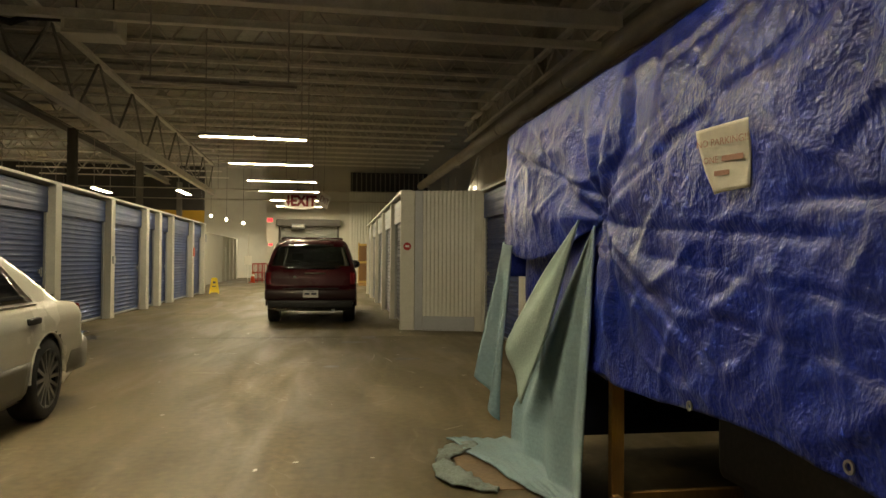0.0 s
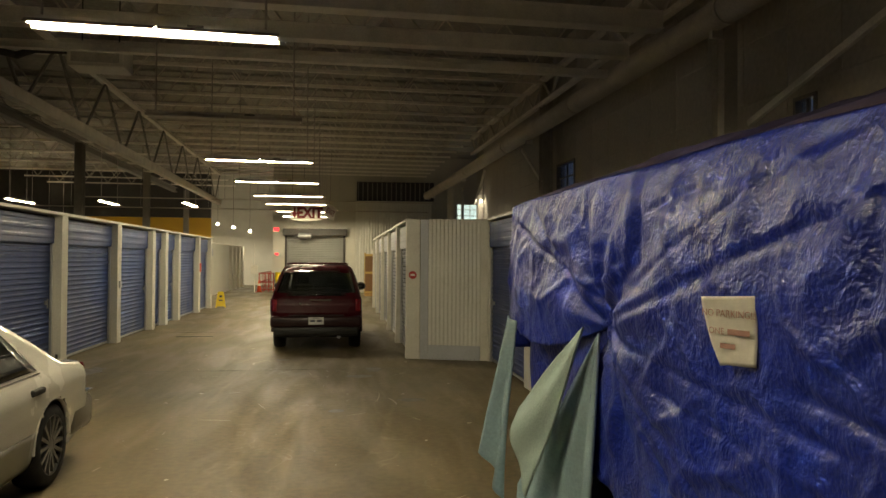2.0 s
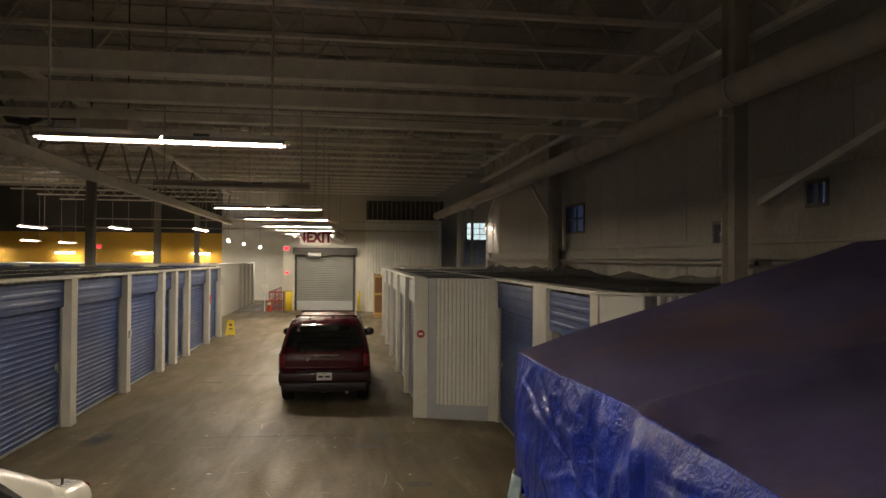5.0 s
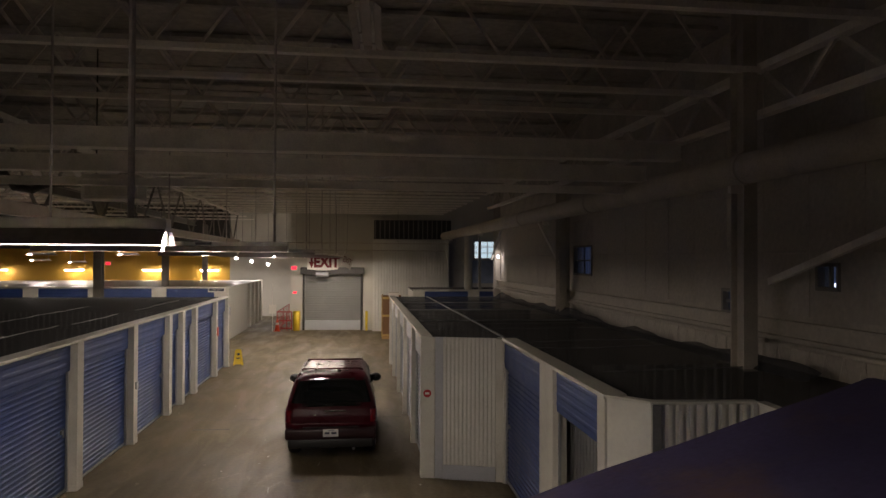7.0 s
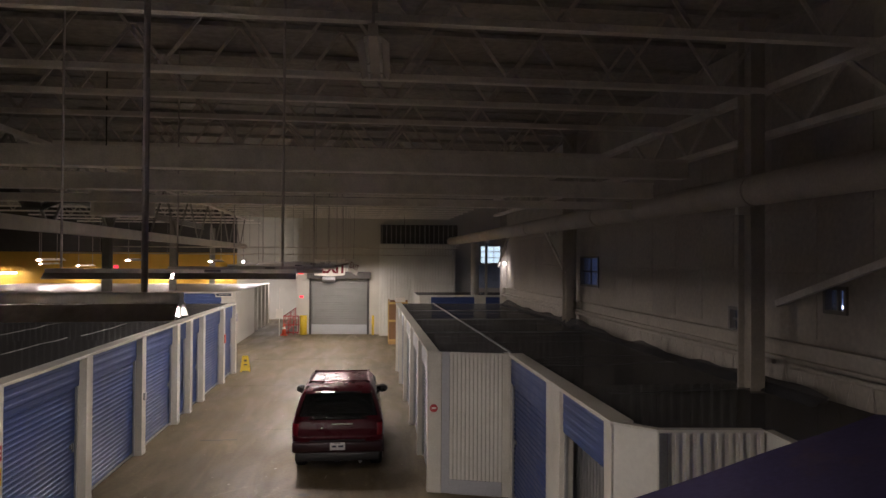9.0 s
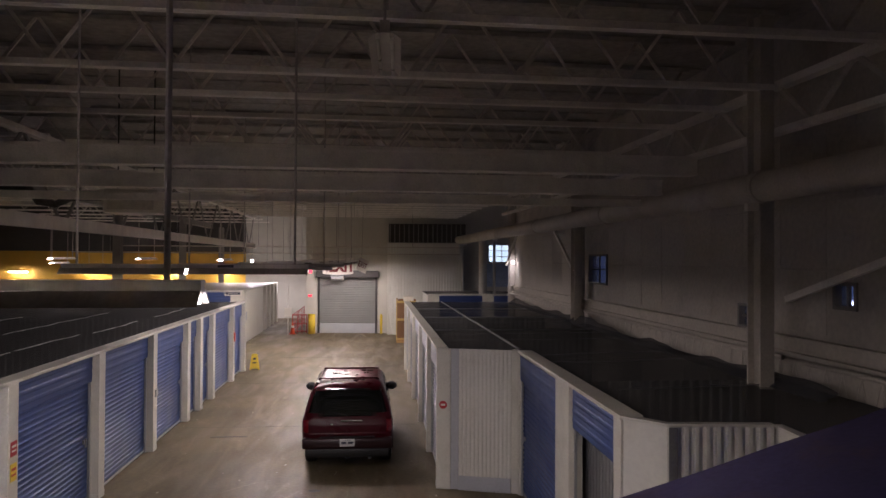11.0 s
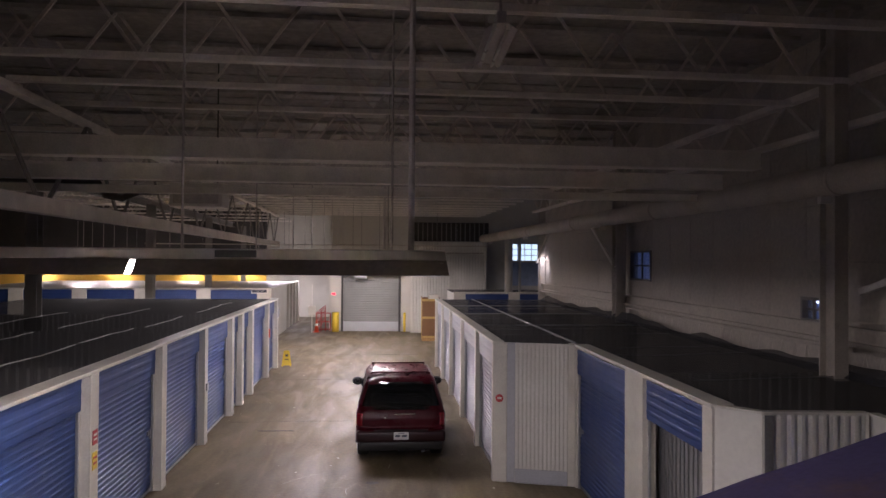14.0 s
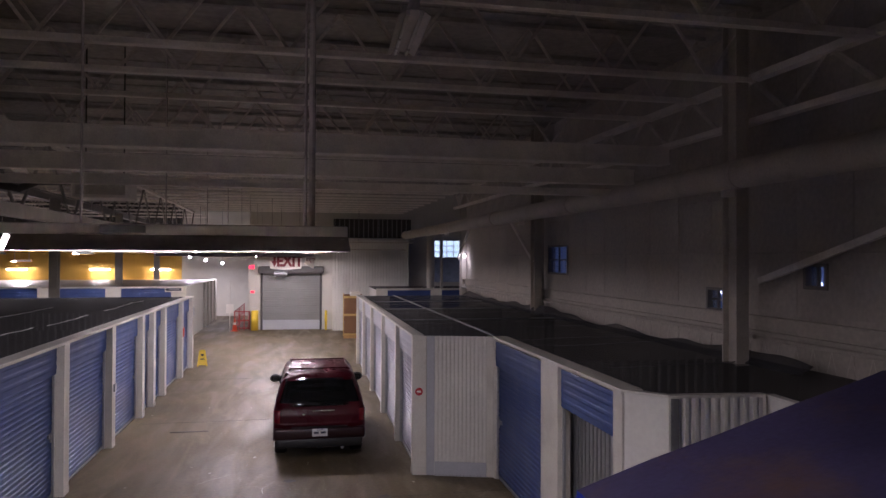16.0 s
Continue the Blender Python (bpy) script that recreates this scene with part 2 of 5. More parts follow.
LAMP_RED = mat("red_tail_lens", (0.15, 0.004, 0.008), 0.2, 0, 0.05, 8, 60, 0.0, coat=0.6)
PLATE = mat("plate_white", (0.62, 0.62, 0.60), 0.4, 0, 0.05, 8, 60, 0.0)
INK = mat("dark_ink", (0.03, 0.035, 0.06), 0.6, 0, 0.1)
RED_INK = mat("red_ink", (0.42, 0.03, 0.03), 0.6, 0, 0.1)
EXIT_INK = mat("deep_red_lettering", (0.17, 0.008, 0.010), 0.6, 0, 0.1)
FADED_RED = mat("faded_red_print", (0.46, 0.25, 0.19), 0.7, 0, 0.1)
PAPER = mat("weathered_paper", (0.74, 0.70, 0.60), 0.6, 0, 0.1, 6, 40, 0.05)
SIGN_WHITE = mat("sign_white", (0.74, 0.70, 0.62), 0.5, 0, 0.05, 4, 40, 0.02)
YELLOW = mat("yellow_plastic", (0.72, 0.52, 0.02), 0.5, 0, 0.1, 5, 40, 0.03)
RED_RAIL = mat("red_painted_rail", (0.38, 0.035, 0.03), 0.45, 0, 0.15, 5, 50, 0.05)
CONE_RED = mat("cone_orange_red", (0.65, 0.09, 0.03), 0.5, 0, 0.1)
CRATE_YELLOW = mat("yellow_plywood", (0.52, 0.34, 0.10), 0.6, 0, 0.15, 3, 30, 0.08, stretch=(1, 1, 0.2))
WOOD = mat("raw_timber", (0.42, 0.24, 0.085), 0.6, 0, 0.25, 6, 50, 0.1, stretch=(3, 3, 0.3))
BROWN_WOOD = mat("brown_crate_wood", (0.20, 0.10, 0.04), 0.65, 0, 0.25, 4, 40, 0.1, stretch=(3, 3, 0.3))


def tarp_material():
    # the lighter dirt patches paint sheen as well as dust into the blue
    m = mat("blue_woven_tarp", (0.005, 0.019, 0.23), 0.34, 0, 0.45, 1.3, 70, 0.25, spec=0.25, dirt=(0.032, 0.045, 0.22), dirt_amount=0.5)
    nt = m.node_tree
    n, l = nt.nodes, nt.links
    b = n["Principled BSDF"]
    tc = n.new("ShaderNodeTexCoord")
    w = n.new("ShaderNodeTexNoise")
    w.inputs["Scale"].default_value, w.inputs["Detail"].default_value = 5, 4
    l.new(tc.outputs["Object"], w.inputs["Vector"])
    mixv = n.new("ShaderNodeVectorMath")
    mixv.operation = "MULTIPLY_ADD"
    l.new(w.outputs["Color"], mixv.inputs[0])
    mixv.inputs[1].default_value = (0.16, 0.16, 0.16)
    l.new(tc.outputs["Object"], mixv.inputs[2])
    # flat facets between sharp creases, at two sizes
    total = None
    for scale, weight in ((7.5, 1.0), (19.0, 0.55), (46.0, 0.36)):
        v = n.new("ShaderNodeTexVoronoi")
        v.feature, v.inputs["Scale"].default_value = "F1", scale
        v.distance = "MANHATTAN"
        l.new(mixv.outputs[0], v.inputs["Vector"])
        k = n.new("ShaderNodeMath")
        k.operation = "MULTIPLY"
        k.inputs[1].default_value = weight
        l.new(v.outputs["Distance"], k.inputs[0])
        if total is None:
            total = k.outputs[0]
        else:
            sm = n.new("ShaderNodeMath")
            l.new(total, sm.inputs[0])
            l.new(k.outputs[0], sm.inputs[1])
            total = sm.outputs[0]
    bp = n.new("ShaderNodeBump")
    bp.inputs["Strength"].default_value, bp.inputs["Distance"].default_value = 0.42, 0.02
    # crumpled here, smoother there
    w2 = n.new("ShaderNodeTexNoise")
    w2.inputs["Scale"].default_value, w2.inputs["Detail"].default_value = 1.7, 3
    l.new(tc.outputs["Object"], w2.inputs["Vector"])
    mr = n.new("ShaderNodeMapRange")
    mr.inputs["From Min"].default_value, mr.inputs["From Max"].default_value = 0.38, 0.62
    mr.inputs["To Min"].default_value, mr.inputs["To Max"].default_value = 0.35, 1.0
    l.new(w2.outputs["Fac"], mr.inputs["Value"])
    mm = n.new("ShaderNodeMath")
    mm.operation = "MULTIPLY"
    l.new(total, mm.inputs[0])
    l.new(mr.outputs[0], mm.inputs[1])
    l.new(mm.outputs[0], bp.inputs["Height"])
    first = b.inputs["Normal"].links[0].from_socket
    l.new(first, bp.inputs["Normal"])
    l.new(bp.outputs[0], b.inputs["Normal"])
    return m


TARP = tarp_material()
TARP_TOP = mat("dusty_tarp_top", (0.048, 0.039, 0.098), 0.55, 0, 0.3, 1.2, 20, 0.25, dirt=(0.13, 0.072, 0.042), dirt_amount=0.95)


def blanket_material():
    m = mat("pale_blue_quilt", (0.26, 0.37, 0.41), 0.9, 0, 0.15, 3, 50, 0.2, spec=0.2, dirt=(0.30, 0.36, 0.34), dirt_amount=0.5)
    nt = m.node_tree
    n, l = nt.nodes, nt.links
    b = n["Principled BSDF"]
    tc = n.new("ShaderNodeTexCoord")
    w = n.new("ShaderNodeTexWave")
    w.wave_type, w.bands_direction, w.inputs["Scale"].default_value, w.inputs["Distortion"].default_value = "BANDS", "Z", 9, 3.0
    w.inputs["Detail"].default_value = 2
    l.new(tc.outputs["Object"], w.inputs["Vector"])
    bp = n.new("ShaderNodeBump")
    bp.inputs["Strength"].default_value, bp.inputs["Distance"].default_value = 0.1, 0.006
    l.new(w.outputs["Fac"], bp.inputs["Height"])
    l.new(b.inputs["Normal"].links[0].from_socket, bp.inputs["Normal"])
    l.new(bp.outputs[0], b.inputs["Normal"])
    return m


BLANKET = blanket_material()
BLANKET_PALE = mat("pale_quilt_lining", (0.32, 0.41, 0.38), 0.9, 0, 0.12, 3, 60, 0.3, spec=0.2)


# ---------------------------------------------------------------- mesh helpers
def box(bm, x0, x1, y0, y1, z0, z1, m=None, bevel=0.0):
    r = bmesh.ops.create_cube(bm, size=1)
    vs = r["verts"]
    for v in vs:
        v.co = Vector((x0 + (v.co.x + 0.5) * (x1 - x0), y0 + (v.co.y + 0.5) * (y1 - y0), z0 + (v.co.z + 0.5) * (z1 - z0)))
    if bevel:
        es = {e for v in vs for e in v.link_edges}
        out = bmesh.ops.bevel(bm, geom=list(es), offset=bevel, segments=2, affect="EDGES", profile=0.5)
        vs = out["verts"] + [v for v in vs if v.is_valid]
        vs = list({v for f in out["faces"] for v in f.verts} | {v for v in vs if v.is_valid})
    if m is not None:
        bmesh.ops.transform(bm, matrix=m, verts=[v for v in vs if v.is_valid])
    return bm


def boxes(*specs, bevel=0.0):
    bm = bmesh.new()
    for s in specs:
        box(bm, *s, bevel=bevel)
    return bm


def rod(bm, a, b, r, seg=10, r2=None):
    a, b = Vector(a), Vector(b)
    d = b - a
    m = Matrix.Translation((a + b) / 2) @ d.to_track_quat("Z", "Y").to_matrix().to_4x4()
    bmesh.ops.create_cone(bm, cap_ends=True, segments=seg, radius1=r, radius2=r if r2 is None else r2, depth=d.length, matrix=m)
    return bm


def bar(bm, a, b, w, h):
    """A rectangular bar from a to b."""
    a, b = Vector(a), Vector(b)
    d = b - a
    m = Matrix.Translation((a + b) / 2) @ d.to_track_quat("Y", "Z").to_matrix().to_4x4()
    return box(bm, -w / 2, w / 2, -d.length / 2, d.length / 2, -h / 2, h / 2, m)


def grid(bm, nu, nv, f):
    """A sheet of nu x nv faces through f(u, v), u and v from 0 to 1."""
    vs = [[bm.verts.new(f(i / nu, j / nv)) for j in range(nv + 1)] for i in range(nu + 1)]
    for i in range(nu):
        for j in range(nv):
            bm.faces.new((vs[i][j], vs[i + 1][j], vs[i + 1][j + 1], vs[i][j + 1]))
    return bm


def prism(bm, poly, y0, y1):
    """Extrudes a polygon of (x, z) along y."""
    a = [bm.verts.new((x, y0, z)) for x, z in poly]
    b = [bm.verts.new((x, y1, z)) for x, z in poly]
    n = len(poly)
    for i in range(n):
        bm.faces.new((a[i], a[(i + 1) % n], b[(i + 1) % n], b[i]))
    bm.faces.new(a[::-1])
    bm.faces.new(b)
    return bm


def part(name, bm, material, parent=None, label="", smooth=False, m=None):
    me = bpy.data.meshes.new(name)
    bmesh.ops.recalc_face_normals(bm, faces=bm.faces)
    bm.to_mesh(me)
    bm.free()
    me.materials.append(material)
    if smooth:
        for p in me.polygons:
            p.use_smooth = True
    ob = new(name, me)
    if parent is not None:
        ob.parent = parent
    if m is not None:
        ob.matrix_local = m
    if label:
        ob["label"] = label
    return ob


def thing(name, m, label="", category="", group="", kind=""):
    ob = new(name)
    ob.matrix_world = m
    ob.empty_display_size = 0.1
    return tagged(ob, label, category, group, kind)


def clone(ob, name, parent, m=None):
    """Another object on the same mesh."""
    o = new(name, ob.data)
    o.parent = parent
    if m is not None:
        o.matrix_local = m
    return o


def solid(ob, t):
    md = ob.modifiers.new("thickness", "SOLIDIFY")
    md.thickness, md.offset = t, 0
    return ob


def words(text, size, material, parent, m, depth=0.002, name="lettering", bold=0.0):
    cu = bpy.data.curves.new(name, "FONT")
    cu.body, cu.size, cu.extrude, cu.offset = text, size, depth, bold
    cu.align_x, cu.align_y = "CENTER", "CENTER"
    cu.materials.append(material)
    tmp = bpy.data.objects.new(name, cu)
    scene.collection.objects.link(tmp)
    me = bpy.data.meshes.new_from_object(tmp.evaluated_get(bpy.context.evaluated_depsgraph_get()))
    bpy.data.objects.remove(tmp)
    ob = new(name, me)
    ob.parent, ob.matrix_local = parent, m
    return ob


# ---------------------------------------------------------------- shell
def setting(name, bm, material, label, category, m=None, smooth=False):
    ob = part(name, bm, material, None, "", smooth)
    if m is not None:
        ob.matrix_world = m
    return tagged(ob, label, category, "", "structure")


setting("floor", boxes((-30, 12, -12, 56, -0.2, 0)), CONCRETE, "worn stained concrete floor with tyre scuffs", "floor")
bm = boxes((-28, 12, -12, 56, 7.75, 7.9))
for i in range(34):
    box(bm, -28, 12, -11.8 + i * 2.0, -11.72 + i * 2.0, 7.725, 7.75)
setting("ceiling", bm, DECK, "dusty grey plank roof deck with seams", "ceiling", BUILD)

# the panelled wall behind the columns
WALL_X = 6.33
wall = setting("wall_east", boxes((WALL_X, WALL_X + 0.2, -12, 8.3, 0, 7.75), (WALL_X, WALL_X + 0.2, 8.3, 8.75, 0, 3.7), (WALL_X, WALL_X + 0.2, 8.3, 8.75, 4.06, 7.75),
               (WALL_X, WALL_X + 0.2, 8.75, 10.3, 0, 7.75), (WALL_X, WALL_X + 0.2, 10.3, 11.1, 0, 3.24), (WALL_X, WALL_X + 0.2, 10.3, 11.1, 3.64, 7.75),
               (WALL_X, WALL_X + 0.2, 11.1, 17.3, 0, 7.75), (WALL_X, WALL_X + 0.2, 17.3, 18.7, 0, 3.68), (WALL_X, WALL_X + 0.2, 17.3, 18.7, 4.46, 7.75),
               (WALL_X, WALL_X + 0.2, 18.7, 28.4, 0, 7.75), (WALL_X + 0.2, 10.5, 28.2, 28.4, 0, 7.75)), WALL_PAINT, "dusty beige panelled metal wall", "wall", BUILD)
HOLES = [(8.3, 8.75, 3.7, 4.06), (10.3, 11.1, 3.24, 3.64), (17.3, 18.7, 3.68, 4.46), (28.35, 60, 0, 8)]
bm_data = {}
for i in range(40):
    y0 = -11.9 + i * 1.04
    for z0, z1 in ((0.02, 2.94), (3.34, 4.19), (4.22, 5.08), (5.11, 6.2), (6.23, 7.7)):
        if any(y0 < h[1] and y0 + 1.02 > h[0] and z0 < h[3] and z1 > h[2] for h in HOLES):
            continue
        if z0 not in bm_data:
            p = part("wall_panel", boxes((-0.012, 0, 0, 1.025, z0, z1), bevel=0.005), WALL_PAINT, wall)
            bm_data[z0] = p
            p.matrix_local = pose(WALL_X, y0, 0)
        else:
            clone(bm_data[z0], "wall_panel", wall, pose(WALL_X, y0, 0))

setting("wall_south", boxes((-30, 12, -12.2, -12, 0, 7.9)), WALL_PAINT, "plain dusty wall", "wall")
setting("wall_west", boxes((-28.2, -28, -12, 56, 0, 7.9)), WALL_PAINT, "plain dusty wall", "wall")
setting("wall_mustard", boxes((-28, -8.9, 52, 52.2, 0, 4.7)), MUSTARD, "mustard painted wall lit from above", "wall")
setting("wall_bulkhead", boxes((-28, -8.9, 51.6, 52.2, 4.7, 7.75)), DARK_STEEL, "dark bulkhead over the mustard wall", "wall")
setting("wall_passage", boxes((-8.9, 11, 52, 52.2, 0, 7.75)), BLOCK_WALL, "white painted block wall", "wall")

# end wall with the shutter
END = pose(-1.33, 41.65, 0, 0, 0, -4.0)
DOOR_X0, DOOR_X1, DOOR_H = -1.65, 1.65, 3.18
endwall = setting("wall_north", boxes((-2.4, DOOR_X0, 0, 0.3, 0, 7.75), (DOOR_X1, 8.1, 0, 0.3, 0, 7.75), (8.1, 9.7, 0, 0.3, 0, 4.1), (8.1, 9.7, 0, 0.3, 5.15, 7.75), (9.7, 12, 0, 0.3, 0, 7.75), (DOOR_X0, DOOR_X1, 0, 0.3, DOOR_H, 7.75)), BLOCK_WALL,
                  "pale painted block end wall with faint joints", "wall", END)
b0 = None
for r in range(19):
    for c in range(14):
        z0 = 3.65 + r * 0.204
        x0 = -2.38 + c * 0.41 - (0.2 if r % 2 else 0)
        if x0 < -2.4 or z0 > 7.2 or x0 > 2.0:
            continue
        if b0 is None:
            b0 = part("block", boxes((0, 0.4, -0.006, 0, 0, 0.196)), BLOCK_WALL, endwall)
            b0.matrix_local = pose(x0, 0, z0)
        else:
            clone(b0, "block", endwall, pose(x0, 0, z0))
bm = boxes((-2.4, -2.2, 0.3, 10.4, 0, 7.75))
setting("wall_passage_side", bm, BLOCK_WALL, "white painted block wall beside a ramp", "wall", END)


def slats(bm, x0, x1, z0, z1, pitch, depth, y=0.0):
    """A ribbed steel curtain in the x-z plane; ribs run along x."""
    n = max(2, int((z1 - z0) / pitch))
    prof = []
    for i in range(n):
        z = z0 + (z1 - z0) * i / n
        h = (z1 - z0) / n
        prof += [(y, z), (y, z + h * 0.45), (y - depth, z + h * 0.6), (y - depth, z + h * 0.85)]
    prof.append((y, z1))
    a = [bm.verts.new((x0, p[0], p[1])) for p in prof]
    b = [bm.verts.new((x1, p[0], p[1])) for p in prof]
    for i in range(len(prof) - 1):
        bm.faces.new((a[i], b[i], b[i + 1], a[i + 1]))
    return bm


def ribbed(x0, x1, z0, z1, pitch, depth, y=0.0):
    """A sheet with upright trapezoid ribs that stand out towards -y."""
    bm = bmesh.new()
    n = max(1, round((x1 - x0) / pitch))
    p = (x1 - x0) / n
    prof = []
    for i in range(n):
        x = x0 + i * p
        prof += [(x, y), (x + p * 0.34, y), (x + p * 0.5, y - depth), (x + p * 0.84, y - depth)]
    prof.append((x1, y))
    a = [bm.verts.new((px, py, z0)) for px, py in prof]
    b = [bm.verts.new((px, py, z1)) for px, py in prof]
    for i in range(len(prof) - 1):
        bm.faces.new((a[i], a[i + 1], b[i + 1], b[i]))
    return bm


shutter = thing("overhead_shutter", END, "closed pale grey steel roller shutter in the end wall", "roller shutter")
part("curtain", slats(bmesh.new(), DOOR_X0 + 0.05, DOOR_X1 - 0.05, 0.55, DOOR_H, 0.1, 0.008, 0.12), SHUTTER_GREY, shutter)
part("bottom_panel", boxes((DOOR_X0 + 0.05, DOOR_X1 - 0.05, 0.08, 0.14, 0.0, 0.55), bevel=0.01), GREY_DOOR, shutter, "paler bottom panel")
part("hood", boxes((DOOR_X0 - 0.15, DOOR_X1 + 0.15, -0.35, -0.003, DOOR_H + 0.02, DOOR_H + 0.42), bevel=0.03), DARK_STEEL, shutter, "dark roller hood")
for s in (DOOR_X0 - 0.06, DOOR_X1 - 0.06):
    part("guide", boxes((s, s + 0.12, -0.08, -0.003, 0, DOOR_H + 0.02), bevel=0.008), DARK_STEEL, shutter, "dark guide rail")
bm = bmesh.new()
rod(bm, (-0.9, -0.45, DOOR_H + 0.0), (-0.2, -0.45, DOOR_H + 0.0), 0.14, 14)
part("motor", bm, GALV, shutter, "grey shutter motor")


# ---------------------------------------------------------------- steel frame
def column(y, x, tall, w=0.15, paint=STEEL, name="column"):
    col = thing(name, BUILD @ pose(x, y, 0), "dusty painted wide-flange steel column", "column", "building columns", "structure")
    part("flange", boxes((-w, w, -0.17, -0.145, 0, tall)), paint, col)
    part("flange", boxes((-w, w, 0.145, 0.17, 0, tall)), paint, col)
    part("web", boxes((-0.012, 0.012, -0.145, 0.145, 0, tall)), paint, col)
    part("base_plate", boxes((-0.2, 0.2, -0.22, 0.22, 0, 0.03)), STEEL, col)
    return col


for y, x in ((-9.2, 5.6), (0.05, 5.6), (9.35, 5.66), (18.7, 5.96), (28.0, 6.2)):
    column(y, x, 7.72, 0.1, PIPE)
    post = part("wall_post", boxes((x + 0.11, x + 0.27, y + 0.1, y + 0.2, 0, 7.72), bevel=0.006), WEB_STEEL)
    post.matrix_world = BUILD
    tagged(post, "dusty steel wall post beside a column", "post", "wall posts", "structure")
for y in (0.6, 10.3, 20.0, 29.6, 39.2, 48.8):
    column(y, -9.9 + y * 0.021, 6.3, 0.15, COLUMN_GREY)


def joist(m, span, label):
    """An open-web joist: double chords with zigzag bars between them."""
    j = thing("roof_joist", m, label, "roof joist", "roof joists", "structure")
    part("bottom_chord", boxes((0, span, -0.06, -0.008, 0, 0.075), (0, span, 0.008, 0.06, 0, 0.075)), STEEL, j)
    part("top_chord", boxes((-0.1, span + 0.1, -0.06, -0.008, 1.02, 1.085), (-0.1, span + 0.1, 0.008, 0.06, 1.02, 1.085)), DECK, j)
    bm = bmesh.new()
    n = 16
    for i in range(n):
        a, b = span * i / n, span * (i + 1) / n
        za, zb = (0.05, 1.04) if i % 2 else (1.04, 0.05)
        bar(bm, (a, 0, za), (b, 0, zb), 0.03, 0.04)
    # darker than the chords, to paint the weaker light on the bars
    part("web_bars", bm, WEB_STEEL, j)
    return j


JZ = 6.64
first = joist(BUILD @ pose(-5.75, -6.0, JZ), 11.6, "dusty beige open-web steel roof joist")
for y in (-4.3, -2.6, -0.9, 0.7, 2.3, 3.9, 5.4, 7.0, 9.2, 10.6, 12.15, 15.4, 17.0, 18.6, 20.2, 21.8, 23.4, 25.0, 26.6, 28.2, 29.8, 31.4, 33.0, 34.6, 36.2, 37.8, 39.4, 41.0):
    copy_thing(first, BUILD @ pose(-5.75, y, JZ))
for y in (4.2, 7.7, 11.1, 14.7, 18.1, 21.5, 24.9, 28.3, 31.7, 35.0, 38.5, 42.0, 45.5, 49.0):
    copy_thing(first, BUILD @ pose(-17.4, y, JZ))


def girder(x, z0, z1, y0, y1, label, deep=0.09, wide=0.07, bay=0.78, web_paint=None):
    g = thing("truss_girder", BUILD @ pose(x, y0, 0), label, "truss girder", "truss girders", "structure")
    L = y1 - y0
    part("bottom_chord", boxes((-wide, wide, 0, L, z0, z0 + deep)), STEEL, g)
    part("top_chord", boxes((-0.08, 0.08, 0, L, z1 - 0.1, z1)), STEEL, g)
    bm = bmesh.new()
    n = int(L / bay)
    for i in range(n):
        za, zb = (z0 + 0.05, z1 - 0.05) if i % 2 else (z1 - 0.05, z0 + 0.05)
        bar(bm, (0, L * i / n, za), (0, L * (i + 1) / n, zb), 0.045, 0.06)
    part("web_bars", bm, web_paint or STEEL, g)


girder(5.87, 6.05, 6.77, -11, 28, "dusty steel truss girder along the wall columns", web_paint=WEB_STEEL)
beam = thing("long_beam", BUILD @ pose(-9.9, 0, 6.3), "dark dusty steel beam on the inner columns", "beam", "", "structure")
part("top_flange", boxes((-0.15, 0.15, -11, 50.5, 0.29, 0.32)), COLUMN_GREY, beam)
part("bottom_flange", boxes((-0.15, 0.15, -11, 50.5, 0.0, 0.03)), COLUMN_GREY, beam)
part("web", boxes((-0.015, 0.015, -11, 50.5, 0.03, 0.29)), COLUMN_GREY, beam)
# its web bars take the column grey, to paint them dim
girder(-5.75, 4.86, 6.62, -11, 41.5, "dusty steel truss girder hung under the joists", 0.25, 0.1, 1.7, COLUMN_GREY)

# boxed header and heavy beam across the bay
for y, z0, z1, x1, w in ((11.2, 5.70, 6.0, 5.6, 0.3), (11.95, 5.44, 5.70, 5.35, 0.25), (12.75, 5.30, 5.43, 5.3, 0.16)):
    t = thing("cross_beam", BUILD @ pose(0, y, 0), "dusty beige steel beam spanning the bay", "beam", "cross beams", "structure")
    part("top_flange", boxes((-10.5, x1, -w / 2, w / 2, z1 - 0.03, z1)), STEEL, t)
    part("bottom_flange", boxes((-10.5, x1, -w / 2, w / 2, z0, z0 + 0.03)), STEEL, t)
    part("side_plate", boxes((-10.5, x1 - 0.003, -w / 2 + 0.02, w / 2 - 0.02, z0 + 0.03, z1 - 0.03)), STEEL, t)

# sprinkler main across the far end
main = thing("sprinkler_pipe", pose(0, 40.2, 4.56), "thin pale sprinkler pipe running across the far end", "pipe")
bm = bmesh.new()
rod(bm, (-16.0, 0, 0.02), (5.0, 0, -0.02), 0.03, 10)
part("pipe_length", bm, PIPE, main, smooth=True)
for x in (-14.0, -10.5, -7.0, -3.5, 0.0, 3.5):
    bm = bmesh.new()
    rod(bm, (x, 0, 0.03), (x, 0, 3.17), 0.006, 6)
    part("hanger_rod", bm, GALV, main)

